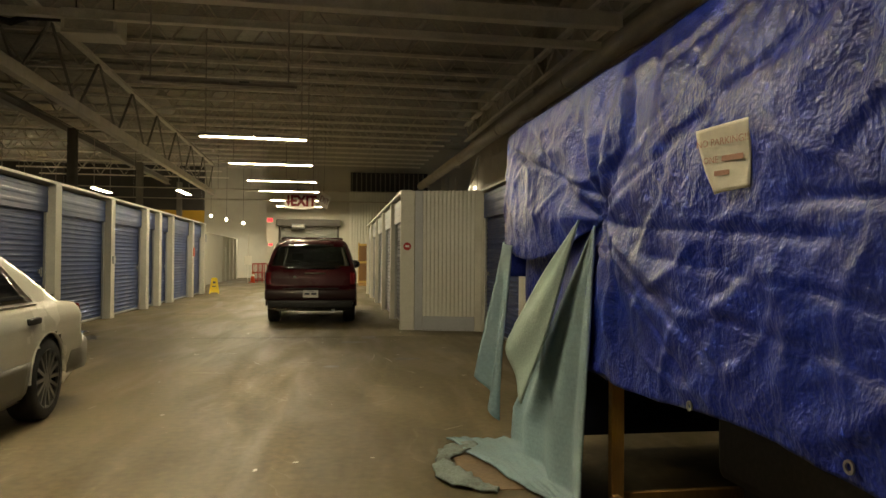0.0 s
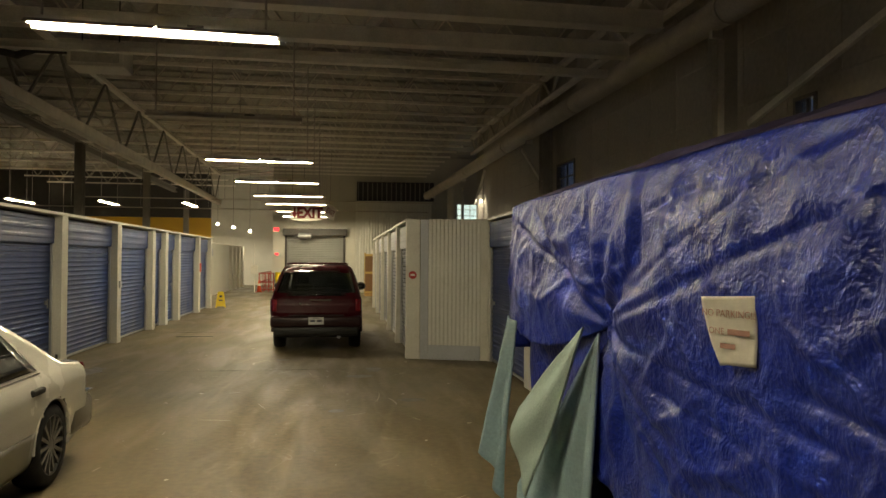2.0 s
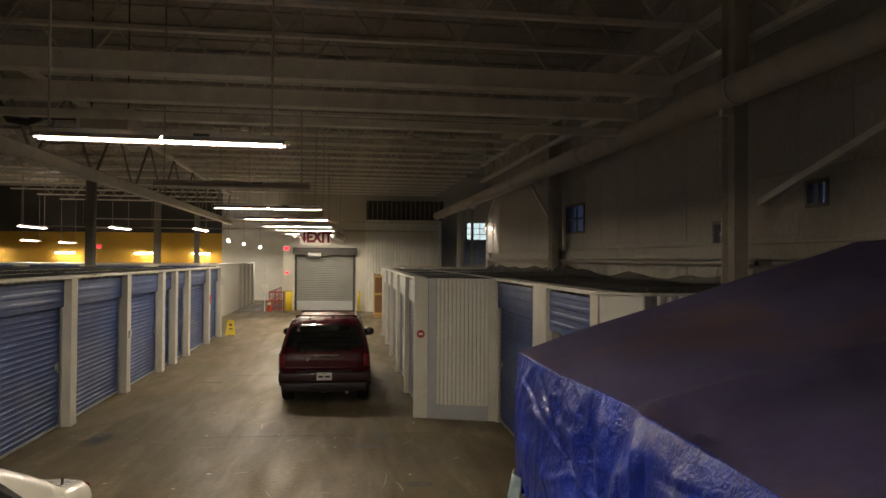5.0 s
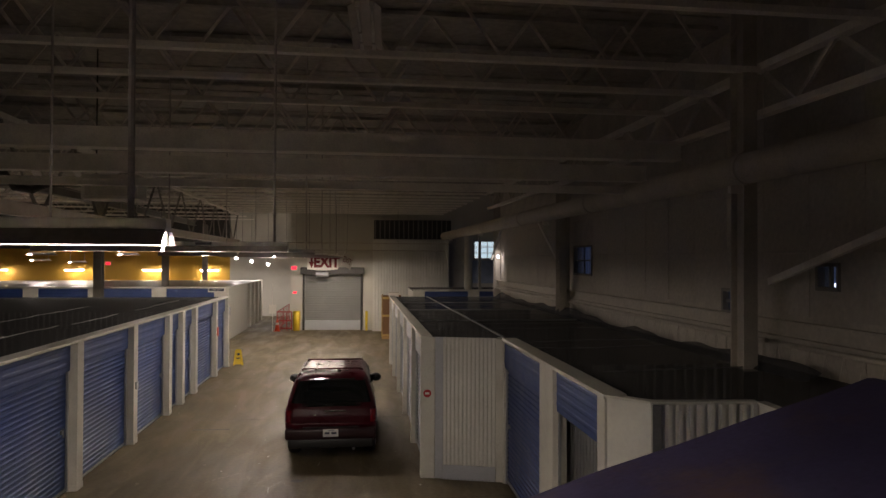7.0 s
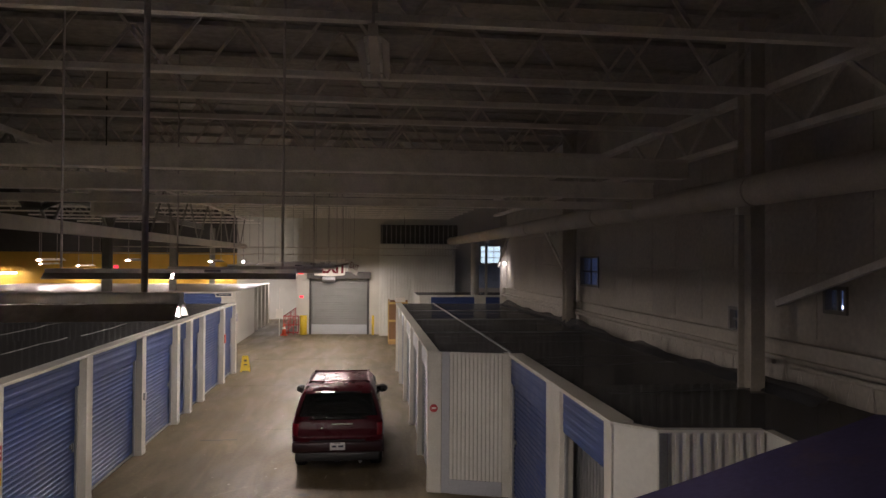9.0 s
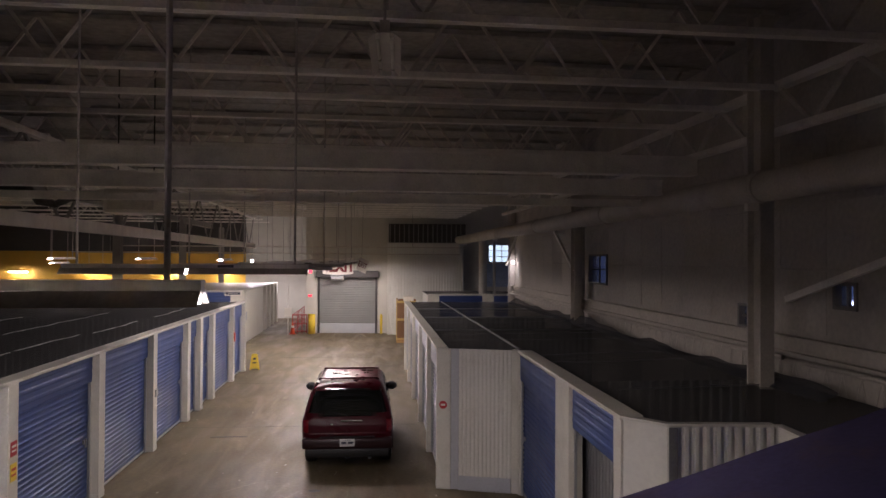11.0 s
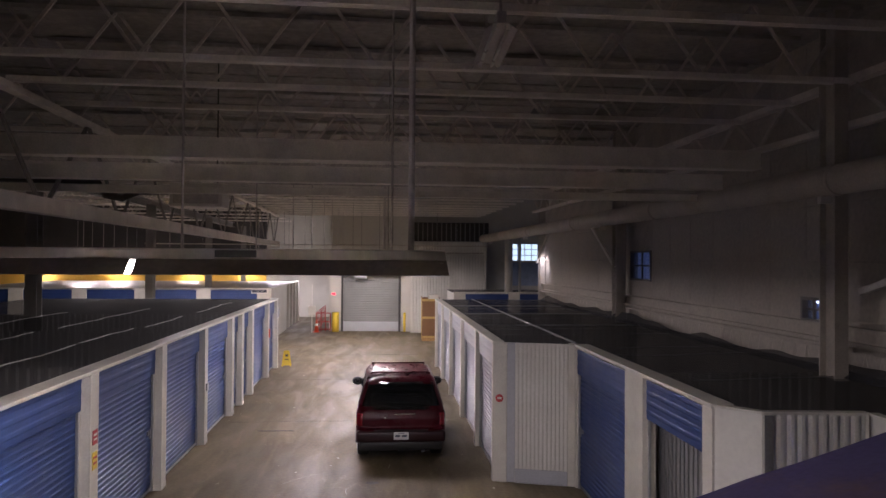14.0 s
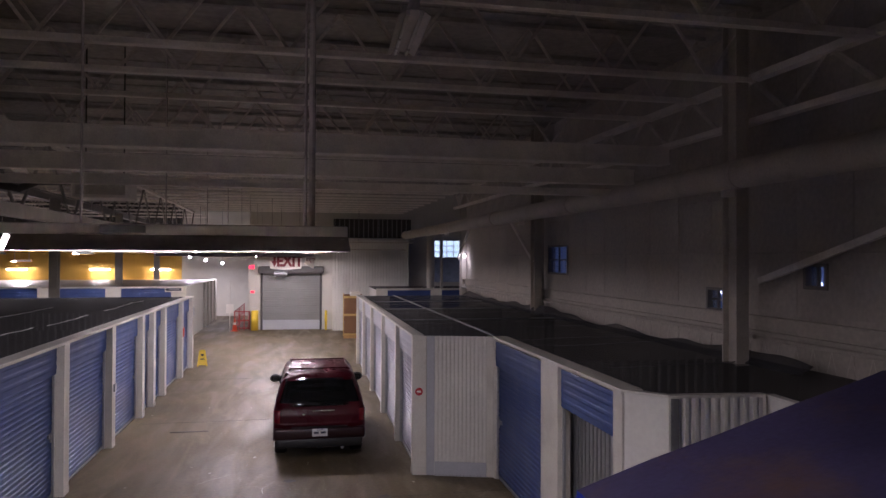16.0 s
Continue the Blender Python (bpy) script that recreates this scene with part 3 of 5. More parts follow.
# large pipe along the wall, with brackets
pipe = thing("wall_pipe", BUILD @ pose(5.5, 0, 5.31), "large dusty beige pipe running along the wall columns", "pipe")
bm = bmesh.new()
rod(bm, (0, -11, 0), (0, 38.2, 0), 0.205, 24)
part("barrel", bm, PIPE, pipe, smooth=True)
for y in (-9, -3, 3, 9, 15, 21, 27, 33, 38):
    bm = bmesh.new()
    rod(bm, (0, -0.03, 0), (0, 0.03, 0), 0.22, 24)
    part("coupling", bm, PIPE, pipe, m=pose(0, y, 0))
for y in (0.05, 9.35, 18.7, 28.0, 36.0):
    part("bracket", boxes((-0.05, 0.12, -0.04, 0.04, -0.3, -0.17)), STEEL, pipe, m=pose(0, y, 0))

girt = thing("wall_girt", BUILD @ pose(6.27, 0, 0), "dusty channel girt along the wall", "girt", "wall rails", "structure")
part("channel", boxes((-0.12, 0.0, -11, 28, 3.24, 3.27), (-0.02, 0.0, -11, 28, 3.05, 3.24), (-0.12, 0, -11, 28, 3.02, 3.05)), WALL_PAINT, girt)
rail = thing("wall_conduit", BUILD @ pose(6.12, 0, 2.96), "thin pale conduit pipe along the wall", "conduit", "wall rails")
for y0, y1 in ((-11, -0.15), (0.25, 9.15), (9.55, 18.5), (18.9, 27.8)):
    bm = bmesh.new()
    rod(bm, (0, y0, 0), (0, y1, 0), 0.035, 10)
    part("pipe_length", bm, PIPE, rail)

bm = bmesh.new()
for i in range(68):
    y = 5.0 + i * 0.34
    bar(bm, (WALL_X - 0.018, y, 2.3), (WALL_X - 0.018, y + 0.17, 2.9), 0.006, 0.012)
    bar(bm, (WALL_X - 0.018, y + 0.17, 2.9), (WALL_X - 0.018, y + 0.34, 2.3), 0.006, 0.012)
lace = part("wall_lacing", bm, WEB_STEEL)
lace.matrix_world = BUILD
tagged(lace, "dull zigzag wire lacing along the lower wall", "wall lacing", "", "structure")

for y0, z0, y1, z1 in ((9.2, 3.8, 4.9, 5.03), (18.85, 4.0, 20.9, 5.2), (27.8, 4.1, 26.0, 5.2)):
    bm = bmesh.new()
    bar(bm, (5.95, y0, z0), (5.95, y1, z1), 0.06, 0.09)
    ob = part("diagonal_brace", bm, STEEL)
    ob.matrix_world = BUILD
    tagged(ob, "dusty steel angle brace from column to pipe", "brace", "wall braces", "structure")


def window(name, y0, y1, z0, z1, cols, rows, backdrop, label, base=None):
    base = base or BUILD @ pose(WALL_X, y0, z0)
    w = thing(name, base, label, "window", "wall windows", "structure")
    W, H = y1 - y0, z1 - z0
    part("window_frame", boxes((-0.03, 0.12, 0, 0.05, 0, H), (-0.03, 0.12, W - 0.05, W, 0, H), (-0.03, 0.12, 0.05, W - 0.05, 0, 0.05), (-0.03, 0.12, 0.05, W - 0.05, H - 0.05, H)), COLUMN_GREY, w)
    for i in range(1, cols):
        part("mullion", boxes((0.02, 0.06, W * i / cols - 0.02, W * i / cols + 0.02, 0.05, H - 0.05)), COLUMN_GREY, w)
    for i in range(1, rows):
        part("transom", boxes((0.025, 0.055, 0.05, W - 0.05, H * i / rows - 0.02, H * i / rows + 0.02)), COLUMN_GREY, w)
    p = part("pane", boxes((0.07, 0.078, 0.05, W - 0.05, 0.05, H - 0.05)), PANE, w)
    p.visible_shadow = False
    ob = part("backdrop", boxes((0.5, 0.52, -0.8, W + 0.8, -0.5, H + 0.5)), backdrop)
    ob.matrix_world = base
    tagged(ob, "plain glow of the yard outside", "backdrop", "", "structure")


window("window_1", 8.3, 8.75, 3.7, 4.06, 2, 1, BLUE_DUSK, "small dusty window with dusk outside")
window("window_2", 10.3, 11.1, 3.24, 3.64, 3, 2, BLUE_DUSK, "small barred window with dusk outside")
window("window_3", 17.3, 18.7, 3.68, 4.46, 2, 2, BLUE_DUSK, "small dusty window with dusk outside")
window("window_4", 0, 1.6, 0, 1.05, 4, 3, BRIGHT_OUT, "many-paned window with a bright lobby behind", END @ pose(9.7, 0.0, 4.1, 0, 0, 90))
ob = part("wall_infill", boxes((8.0, 9.9, -0.06, -0.003, 2.7, 4.02)), mat("blue_grey_panel", (0.36, 0.43, 0.56), 0.5), None)
ob.matrix_world = END
tagged(ob, "blue-grey panel under the far window", "wall", "", "structure")


# ---------------------------------------------------------------- storage blocks
def door_latch(parent, x, z, y):
    part("latch", boxes((x, x + 0.11, y - 0.03, y, z, z + 0.07), (x + 0.03, x + 0.06, y - 0.05, y - 0.03, z - 0.06, z + 0.1), bevel=0.004), GALV, parent, "galvanised slide latch")


def roll_door(m, width, height, curtain, label, latch=0.12, raised=0.0, header=0.48, head=None):
    """A roll-up unit door in the local x-z plane, facing -y, with its header panel."""
    d = thing("roll_up_door", m, label, "roll-up door", "storage unit doors")
    top = height - header
    if raised < 1:
        part("curtain", slats(bmesh.new(), 0.0, width, 0.06 + raised, top + 0.05, 0.085, 0.016), curtain, d)
        part("bottom_bar", boxes((0, width, -0.03, 0.0, 0.02 + raised, 0.06 + raised), bevel=0.006), GALV, d)
        door_latch(d, width - 0.26 if latch > 0 else 0.15, 1.05, -0.016)
    bm = slats(bmesh.new(), 0.0, width, top, height - 0.04, 0.11, 0.005, -0.07)
    box(bm, 0, width, -0.07, 0.0, top - 0.012, top)
    part("header_panel", bm, head or curtain, d)
    part("guide", boxes((0.0, 0.045, -0.055, -0.018, 0, top), bevel=0.004), GALV, d)
    part("guide", boxes((width - 0.045, width, -0.055, -0.018, 0, top), bevel=0.004), GALV, d)
    return d


def row(name, base, posts, pw, depth, height, curtain, door_label, block_label, back=6.0, skip=(), head=None):
    """A row of units: base's local x runs along the row, -y is the drive lane. Posts stand proud of the doors by depth."""
    blk = thing(name, base, block_label, "storage units", "storage blocks", "structure")
    p0 = None
    for s in posts:
        if p0 is None:
            p0 = part("post", boxes((0, pw, 0, depth + 0.05, 0, height - 0.05), bevel=0.008), WHITE, blk, m=pose(s, 0, 0))
            t0 = part("kick_plate", boxes((-0.004, pw + 0.004, -0.004, depth, 0, 0.1), bevel=0.003), WHITE, blk, m=pose(s, 0, 0))
        else:
            clone(p0, "post", blk, pose(s, 0, 0))
            clone(t0, "kick_plate", blk, pose(s, 0, 0))
    a, b = posts[0], posts[-1] + pw
    part("top_trim", boxes((a, b, -0.012, depth + 0.06, height - 0.05, height), bevel=0.006), WHITE, blk, "white roof edge trim")
    part("partition", boxes((a, a + 0.05, depth + 0.06, back, 0, height - 0.06)), WHITE_PANEL, blk)
    part("partition", boxes((b - 0.05, b, depth + 0.06, back, 0, height - 0.06)), WHITE_PANEL, blk)
    part("sill", boxes((a, b, depth - 0.02, depth + 0.2, 0, 0.03)), CONCRETE, blk, "raised concrete door sill")
    for i in range(len(posts) - 1):
        x0, x1 = posts[i] + pw, posts[i + 1]
        if i not in skip:
            roll_door(base @ pose(x0, depth, 0), x1 - x0, height - 0.05, curtain, door_label, 1 if i % 2 else -1, head=head)
    return blk


def block_roof(name, poly, z, label, material=None):
    """A dark mesh roof over units, with light battens."""
    bm = bmesh.new()
    vs = [bm.verts.new((x, y, z)) for x, y in poly]
    f = bm.faces.new(vs)
    r = bmesh.ops.extrude_face_region(bm, geom=[f])
    bmesh.ops.translate(bm, vec=(0, 0, -0.03), verts=[v for v in r["geom"] if isinstance(v, bmesh.types.BMVert)])
    return tagged(part(name, bm, material or ROOF_MESH), label, "unit roof", "unit roofs", "structure")


HL = 2.65
LEFT = pose(-4.69, 16.56, 0, 0, 0, 90)
LEFT_POSTS = [-22.0, -18.9, -15.8, -12.6, -9.5, -6.35, -3.15, 0.0, 2.95, 4.34, 5.94, 9.04, 11.3]
row("storage_block_west", LEFT, LEFT_POSTS, 0.28, 0.2, HL, BLUE_DOOR, "closed blue ribbed roll-up door of a storage unit between white posts",
    "row of white-framed storage units along the drive lane", 9.0)


def lw(s, d):
    v = LEFT @ Vector((s, d, 0))
    return (v.x, v.y)


block_roof("unit_roof_west", [lw(-21.9, 0.27), lw(11.5, 0.27), lw(11.5, 9), lw(-21.9, 9)], HL - 0.02, "dark mesh roof over the storage units")
for x, y0, y1 in ((-6.15, 9.0, 13.3), (-6.2, 13.6, 16.3), (-6.0, 16.6, 19.6), (-7.9, 11.0, 15.5), (-7.8, 16.4, 22.5), (-9.6, 14.0, 21.0), (-6.0, 21.0, 25.5)):
    bm = bmesh.new()
    grid(bm, 40, 1, lambda u, v: (x + 0.12 * noise.noise(Vector((x, (y0 + (y1 - y0) * u) * 0.8, 3))) + 0.035 * v, y0 + (y1 - y0) * u,
                                  HL - 0.012 + 0.02 * abs(noise.noise(Vector((x, (y0 + (y1 - y0) * u) * 1.7, 8))))))
    tagged(solid(part("roof_seam", bm, STEEL), 0.005), "pale wavy seam strip lying on the mesh roof", "seam strip", "roof seams", "structure")
for y, x0 in ((11.1, -13.0), (21.2, -13.0), (16.4, -13.0)):
    bm = ribbed(x0, -5.0, 0, HL - 0.08, 0.15, 0.04, y)
    tagged(part("ribbed_partition", bm, WHITE_PANEL), "ribbed white steel partition under the mesh roof", "partition", "unit partitions", "structure")

# farther block beyond the cross aisle
FAR_H = 2.66
FARROW = pose(-6.3, 37.6, 0, 0, 0, 90)
row("storage_block_northwest", FARROW, [0, 1.6, 3.2, 4.8, 6.4, 8.0, 9.6, 11.2], 0.55, 0.25, FAR_H, SLATE_DOOR,
    "closed slate grey roll-up door of a small storage unit", "farther row of white-framed storage units", 12.0)
FACE = pose(-21.9, 36.9, 0)
row("storage_block_cross_aisle", FACE, [0, 2.9, 5.9, 8.9, 11.9, 14.9], 0.7, 0.12, FAR_H, BLUE_DOOR,
    "closed blue roll-up door facing the cross aisle", "white-framed storage units facing the cross aisle", 6.0)
block_roof("unit_roof_northwest", [(-21.9, 37.2), (-6.5, 37.2), (-6.5, 49.0), (-21.9, 49.0)], FAR_H - 0.03, "pale dusty sheet roof over the farther storage units", mat("pale_roof_sheet", (0.36, 0.35, 0.34), 0.38, 0.2, 0.35, 0.9, 12, 0.1, dirt=(0.1, 0.095, 0.09), dirt_amount=0.8))

# right-hand block
HR = 2.65
RROW = pose(1.37, 28.2, 0, 0, 0, -90)
row("storage_block_east", RROW, [0.02, 2.8, 5.8, 8.95, 11.9, 14.44], 0.2, 0.15, HR, SLATE_DOOR, "closed slate grey ribbed roll-up door of a storage unit",
    "row of white-framed storage units beside the parked car", 1.3, head=GREY_DOOR)
# ribbed end panel that closes the row towards the drive lane
P0, P1 = Vector((1.36, 13.56, 0)), Vector((2.84, 13.12, 0))
ang = math.degrees(math.atan2(P1.y - P0.y, P1.x - P0.x))
plen = (P1 - P0).length
endp = thing("ribbed_end_panel", pose(P0.x, P0.y, 0, 0, 0, ang), "white vertically ribbed steel end panel of the storage block", "wall panel", "", "structure")
part("corner_post", boxes((0, 0.27, 0, 0.1, 0, HR - 0.02), bevel=0.01), WHITE, endp)
part("corner_return", boxes((0.27, 0.42, 0.03, 0.09, 0, HR - 0.02), bevel=0.004), GREY_DOOR, endp)
part("corner_post", boxes((plen - 0.13, plen, 0, 0.25, 0, HR - 0.02), bevel=0.01), WHITE, endp)
part("backing_sheet", boxes((0.42, plen - 0.13, 0.05, 0.09, 0, HR - 0.02)), WHITE_PANEL, endp)
part("ribbed_sheet", ribbed(0.42, plen - 0.13, 0.0, HR - 0.02, 0.075, 0.016, 0.046), WHITE_PANEL, endp)
part("kick_plate", boxes((0.43, plen - 0.14, -0.004, 0.01, 0.0, 0.27), bevel=0.004), GREY_DOOR, endp, "dented grey kick plate")
bm = bmesh.new()
for i in range(14):
    rod(bm, (0.46 + i * 0.065, -0.012, 0.02), (0.46 + i * 0.065, 0.0, 0.02), 0.008, 6)
part("rivet_row", bm, DARK_STEEL, endp)
bm = bmesh.new()
rod(bm, (0.13, -0.012, 1.58), (0.13, 0.0, 1.58), 0.075, 20)
stop = thing("round_notice", pose(P0.x, P0.y, 0, 0, 0, ang), "small round red notice on the white corner post", "sign")
part("disc", bm, RED_INK, stop)
part("print", boxes((0.09, 0.17, -0.016, -0.0125, 1.565, 1.6)), SIGN_WHITE, stop, "illegible pale print")

# side doors of the block, with one gate half shut
SIDE = pose(2.83, 13.10, 0, 0, 0, -90)
sideblk = thing("storage_side_row", SIDE, "short row of white-framed units around the block's corner", "storage units", "storage blocks", "structure")
for s, w in ((0.0, 0.05), (2.7, 0.72), (5.25, 0.25)):
    part("post", boxes((s, s + w, 0, 0.2, 0, HR - 0.05), bevel=0.01), WHITE, sideblk)
part("top_trim", boxes((0, 5.5, -0.012, 0.25, HR - 0.05, HR), bevel=0.006), WHITE, sideblk, "white roof edge trim")
roll_door(SIDE @ pose(0.05, 0.1, 0), 2.65, HR - 0.05, BLUE_DOOR, "closed blue roll-up door beside a white post", -1)
roll_door(SIDE @ pose(3.42, 0.13, 0), 1.83, HR - 0.05, BLUE_DOOR, "raised blue roll-up door showing its header only", 1, 1.2, 0.56)
gate = thing("folding_gate", SIDE @ pose(3.46, 0.3, 0), "dark steel slatted gate inside the open unit", "gate")
for i in range(16):
    part("slat", boxes((-0.37 + i * 0.13, -0.285 + i * 0.13, 0, 0.02, 0.0, 2.3)), GALV, gate)
for z in (0.3, 1.3, 2.0):
    part("crossbar", boxes((-0.4, 1.68, 0.02, 0.05, z, z + 0.05)), GREY_SHEET, gate)
C0, C1, C2, C3 = Vector((2.83, 7.60, 0)), Vector((3.18, 7.19, 0)), Vector((4.27, 7.09, 0)), Vector((4.23, 5.64, 0))


def flat_wall(name, a, b, h, label, ribs, material):
    an = math.degrees(math.atan2(b.y - a.y, b.x - a.x))
    L = (b - a).length
    t = thing(name, pose(a.x, a.y, 0, 0, 0, an), label, "wall panel", "", "structure")
    part("sheet", boxes((0, L, 0.02, 0.08, 0, h - 0.03)), material, t)
    if ribs:
        part("rib_sheet", ribbed(0.0, L, 0.0, h - 0.03, 0.115, 0.05, 0.017), material, t)
        part("edge_strip", boxes((0.0, 0.09, -0.045, -0.035, 0, h - 0.03)), GREY_SHEET, t)
    part("cap", boxes((0, L, -0.015, 0.09, h - 0.03, h), bevel=0.004), WHITE, t)


flat_wall("chamfer_panel", C0, C1, HR, "plain white steel corner panel of the storage block", False, WHITE_PANEL)
flat_wall("ribbed_front_panel", C1, C2, HR, "white ribbed steel front of the storage block", True, WHITE_PANEL)
flat_wall("return_panel", C2, C3, HR, "plain white steel return wall of the storage block", False, WHITE_PANEL)
block_roof("unit_roof_east", [(1.6, 28.1), (1.6, 13.7), (3.0, 13.25), (3.05, 7.75), (3.3, 7.3), (4.36, 7.19), (4.33, 5.64), (6.1, 5.64), (5.6, 28.1)], HR - 0.03, "dark mesh roof over the right-hand storage units")
for a, b in (((1.6, 20.6), (5.5, 20.6)), ((1.6, 17.0), (5.5, 17.0)), ((2.8, 28.0), (2.9, 13.3)), ((1.6, 24.0), (5.5, 24.0))):
    bm = bmesh.new()
    bar(bm, (*a, HR - 0.015), (*b, HR - 0.015), 0.04, 0.03)
    tagged(part("roof_batten", bm, GREY_SHEET), "dusty grey steel batten on the unit roof", "batten", "roof battens", "structure")
for x0, x1, y in ((3.05, 5.65, 10.2), (1.75, 5.5, 17.2), (1.75, 5.4, 21.6)):
    bm = ribbed(x0, x1, 0, HR - 0.08, 0.15, 0.04, y)
    tagged(part("ribbed_partition", bm, WHITE_PANEL), "ribbed white steel partition under the mesh roof", "partition", "unit partitions", "structure")

for y0, xa, xb in ((9.2, 3.4, 5.8), (11.6, 3.1, 5.7), (12.6, 3.1, 5.6), (14.8, 1.7, 5.6), (16.0, 1.7, 5.5), (18.9, 1.7, 5.5), (22.4, 1.7, 5.4)):
    bm = bmesh.new()
    grid(bm, 30, 1, lambda u, v: (xa + (xb - xa) * u, y0 + 0.3 * u + 0.15 * noise.noise(Vector((u * 3, y0, 2))) + 0.05 * v, HR - 0.024 + 0.03 * abs(noise.noise(Vector((u * 6, y0, 5))))))
    tagged(solid(part("roof_seam", bm, DULL_SHEET), 0.005), "dull wavy overlap seam in the mesh roof", "seam strip", "roof seams", "structure")

# loose mesh crumpled up along the wall
bm = bmesh.new()


def mesh_edge(u, v):
    y = 8.2 + 19.0 * u
    x = 5.52 - 0.012 * (y - 8) + 0.22 * v
    n = noise.noise(Vector((y * 0.9, 1.5, 0)))
    return (x + 0.05 * noise.noise(Vector((y * 2.1, v * 2, 6))), y + 0.05 * n, HR - 0.02 + v * (0.13 + 0.13 * n) + 0.03 * math.sin(v * 3.1) * noise.noise(Vector((y * 3, v * 3, 2))))


grid(bm, 150, 6, mesh_edge)
tagged(solid(part("loose_mesh_edge", bm, ROOF_MESH, None, "", True), 0.006), "crumpled dark mesh turned up along the wall", "mesh sheet", "", "structure")

# unit block beyond, and the white enclosure
row("storage_block_far_east", pose(2.75, 34.3, 0), [0, 2.65, 4.6], 0.55, 0.1, 2.62, BLUE_DOOR, "closed blue roll-up door at the far end", "white-framed storage units near the far enclosure", 3.6)
block_roof("unit_roof_far_east", [(2.75, 34.5), (7.9, 34.5), (7.9, 38), (2.75, 38)], 2.59, "dark roof over the far units")
enc = thing("white_enclosure", pose(0.95, 40.75, 0, 0, 0, -3), "tall white ribbed steel enclosure beside the shutter", "enclosure", "", "structure")
part("backing_sheet", boxes((0, 4.3, 0.005, 0.1, 0, 5.13)), WHITE_PANEL, enc)
part("ribbed_sheet", ribbed(0, 4.3, 0, 5.13, 0.16, 0.016), WHITE_PANEL, enc)
part("side_sheet", boxes((-0.02, 0.0, -0.03, 0.85, 0, 5.13)), WHITE_PANEL, enc)
part("cap", boxes((-0.03, 4.33, -0.05, 0.6, 5.13, 5.18)), WHITE, enc)
dark = thing("dark_louvre", pose(1.0, 41.05, 0, 0, 0, -3), "dark louvred opening above the white enclosure", "louvre", "", "structure")
part("backing", boxes((0, 4.4, 0.0, 0.05, 5.22, 6.3)), DARK_STEEL, dark)
for i in range(16):
    part("slat", boxes((0.05 + i * 0.27, 0.1 + i * 0.27, -0.06, 0.0, 5.22, 6.3)), COLUMN_GREY, dark)


# ---------------------------------------------------------------- light fittings
def fixture(m, lit, label, tall=0.16, rods=2.3):
    """A hung strip fitting, 2.44 m long along local x, underside at z = 0."""
    f = thing("strip_light", m, label, "strip light", "strip lights")
    for x0, x1 in ((-1.22, -0.011), (0.011, 1.22)):
        bm = bmesh.new()
        for s in (-1, 1):
            prism(bm, [(s * 0.142, 0.0), (s * 0.137, 0.0), (s * 0.0622, 0.056), (s * 0.0622, 0.060)], x0, x1)
        bmesh.ops.transform(bm, matrix=pose(0, 0, 0, 0, 0, -90), verts=bm.verts)
        part("reflector", bm, FIXTURE_TOP, f, "dusty dull reflector")
        bm = bmesh.new()
        for s in (-1, 1):
            prism(bm, [(s * 0.1365, 0.001), (s * 0.134, 0.001), (s * 0.0622, 0.0525), (s * 0.0622, 0.0545)], x0 + 0.002, x1 - 0.002)
        bmesh.ops.transform(bm, matrix=pose(0, 0, 0, 0, 0, -90), verts=bm.verts)
        # unlit fittings swap white for the duller enamel, so colour carries the dimness
        part("reflector_liner", bm, FIXTURE_CAP if lit else FIXTURE_TOP, f, "inner face of the reflector, toned down where unlit")
    part("name_plate", boxes((0.3, 0.46, -0.0445, -0.0422, 0.068, 0.096)), DULL_SHEET, f, "dull label plate")
    part("tray", boxes((-1.22, 1.22, -0.0597, 0.0597, 0.052, 0.060)), FIXTURE_CAP if lit else FIXTURE_TOP, f, "tray over the tubes, toned down where unlit")
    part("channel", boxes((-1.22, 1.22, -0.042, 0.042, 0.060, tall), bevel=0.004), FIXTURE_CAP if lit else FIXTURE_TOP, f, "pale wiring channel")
    for y in (-0.06, 0.06):
        bm = bmesh.new()
        rod(bm, (-1.19, y, 0.019), (1.19, y, 0.019), 0.015, 10)
        part("tube", bm, TUBE if lit else TUBE_OFF, f, "lit fluorescent tube" if lit else "unlit fluorescent tube", True)
    for x in (-1.205, 1.19):
        for y in (-0.06, 0.06):
            part("lamp_holder", boxes((x, x + 0.015, y - 0.018, y + 0.018, 0.0, 0.0515), bevel=0.003), FIXTURE_CAP, f)
    for x in (-1.08, 1.08):
        bm = bmesh.new()
        rod(bm, (x, 0, tall), (x, 0, tall + rods), 0.013, 8)
        part("hanger_rod", bm, FIXTURE_TOP, f)
    return f


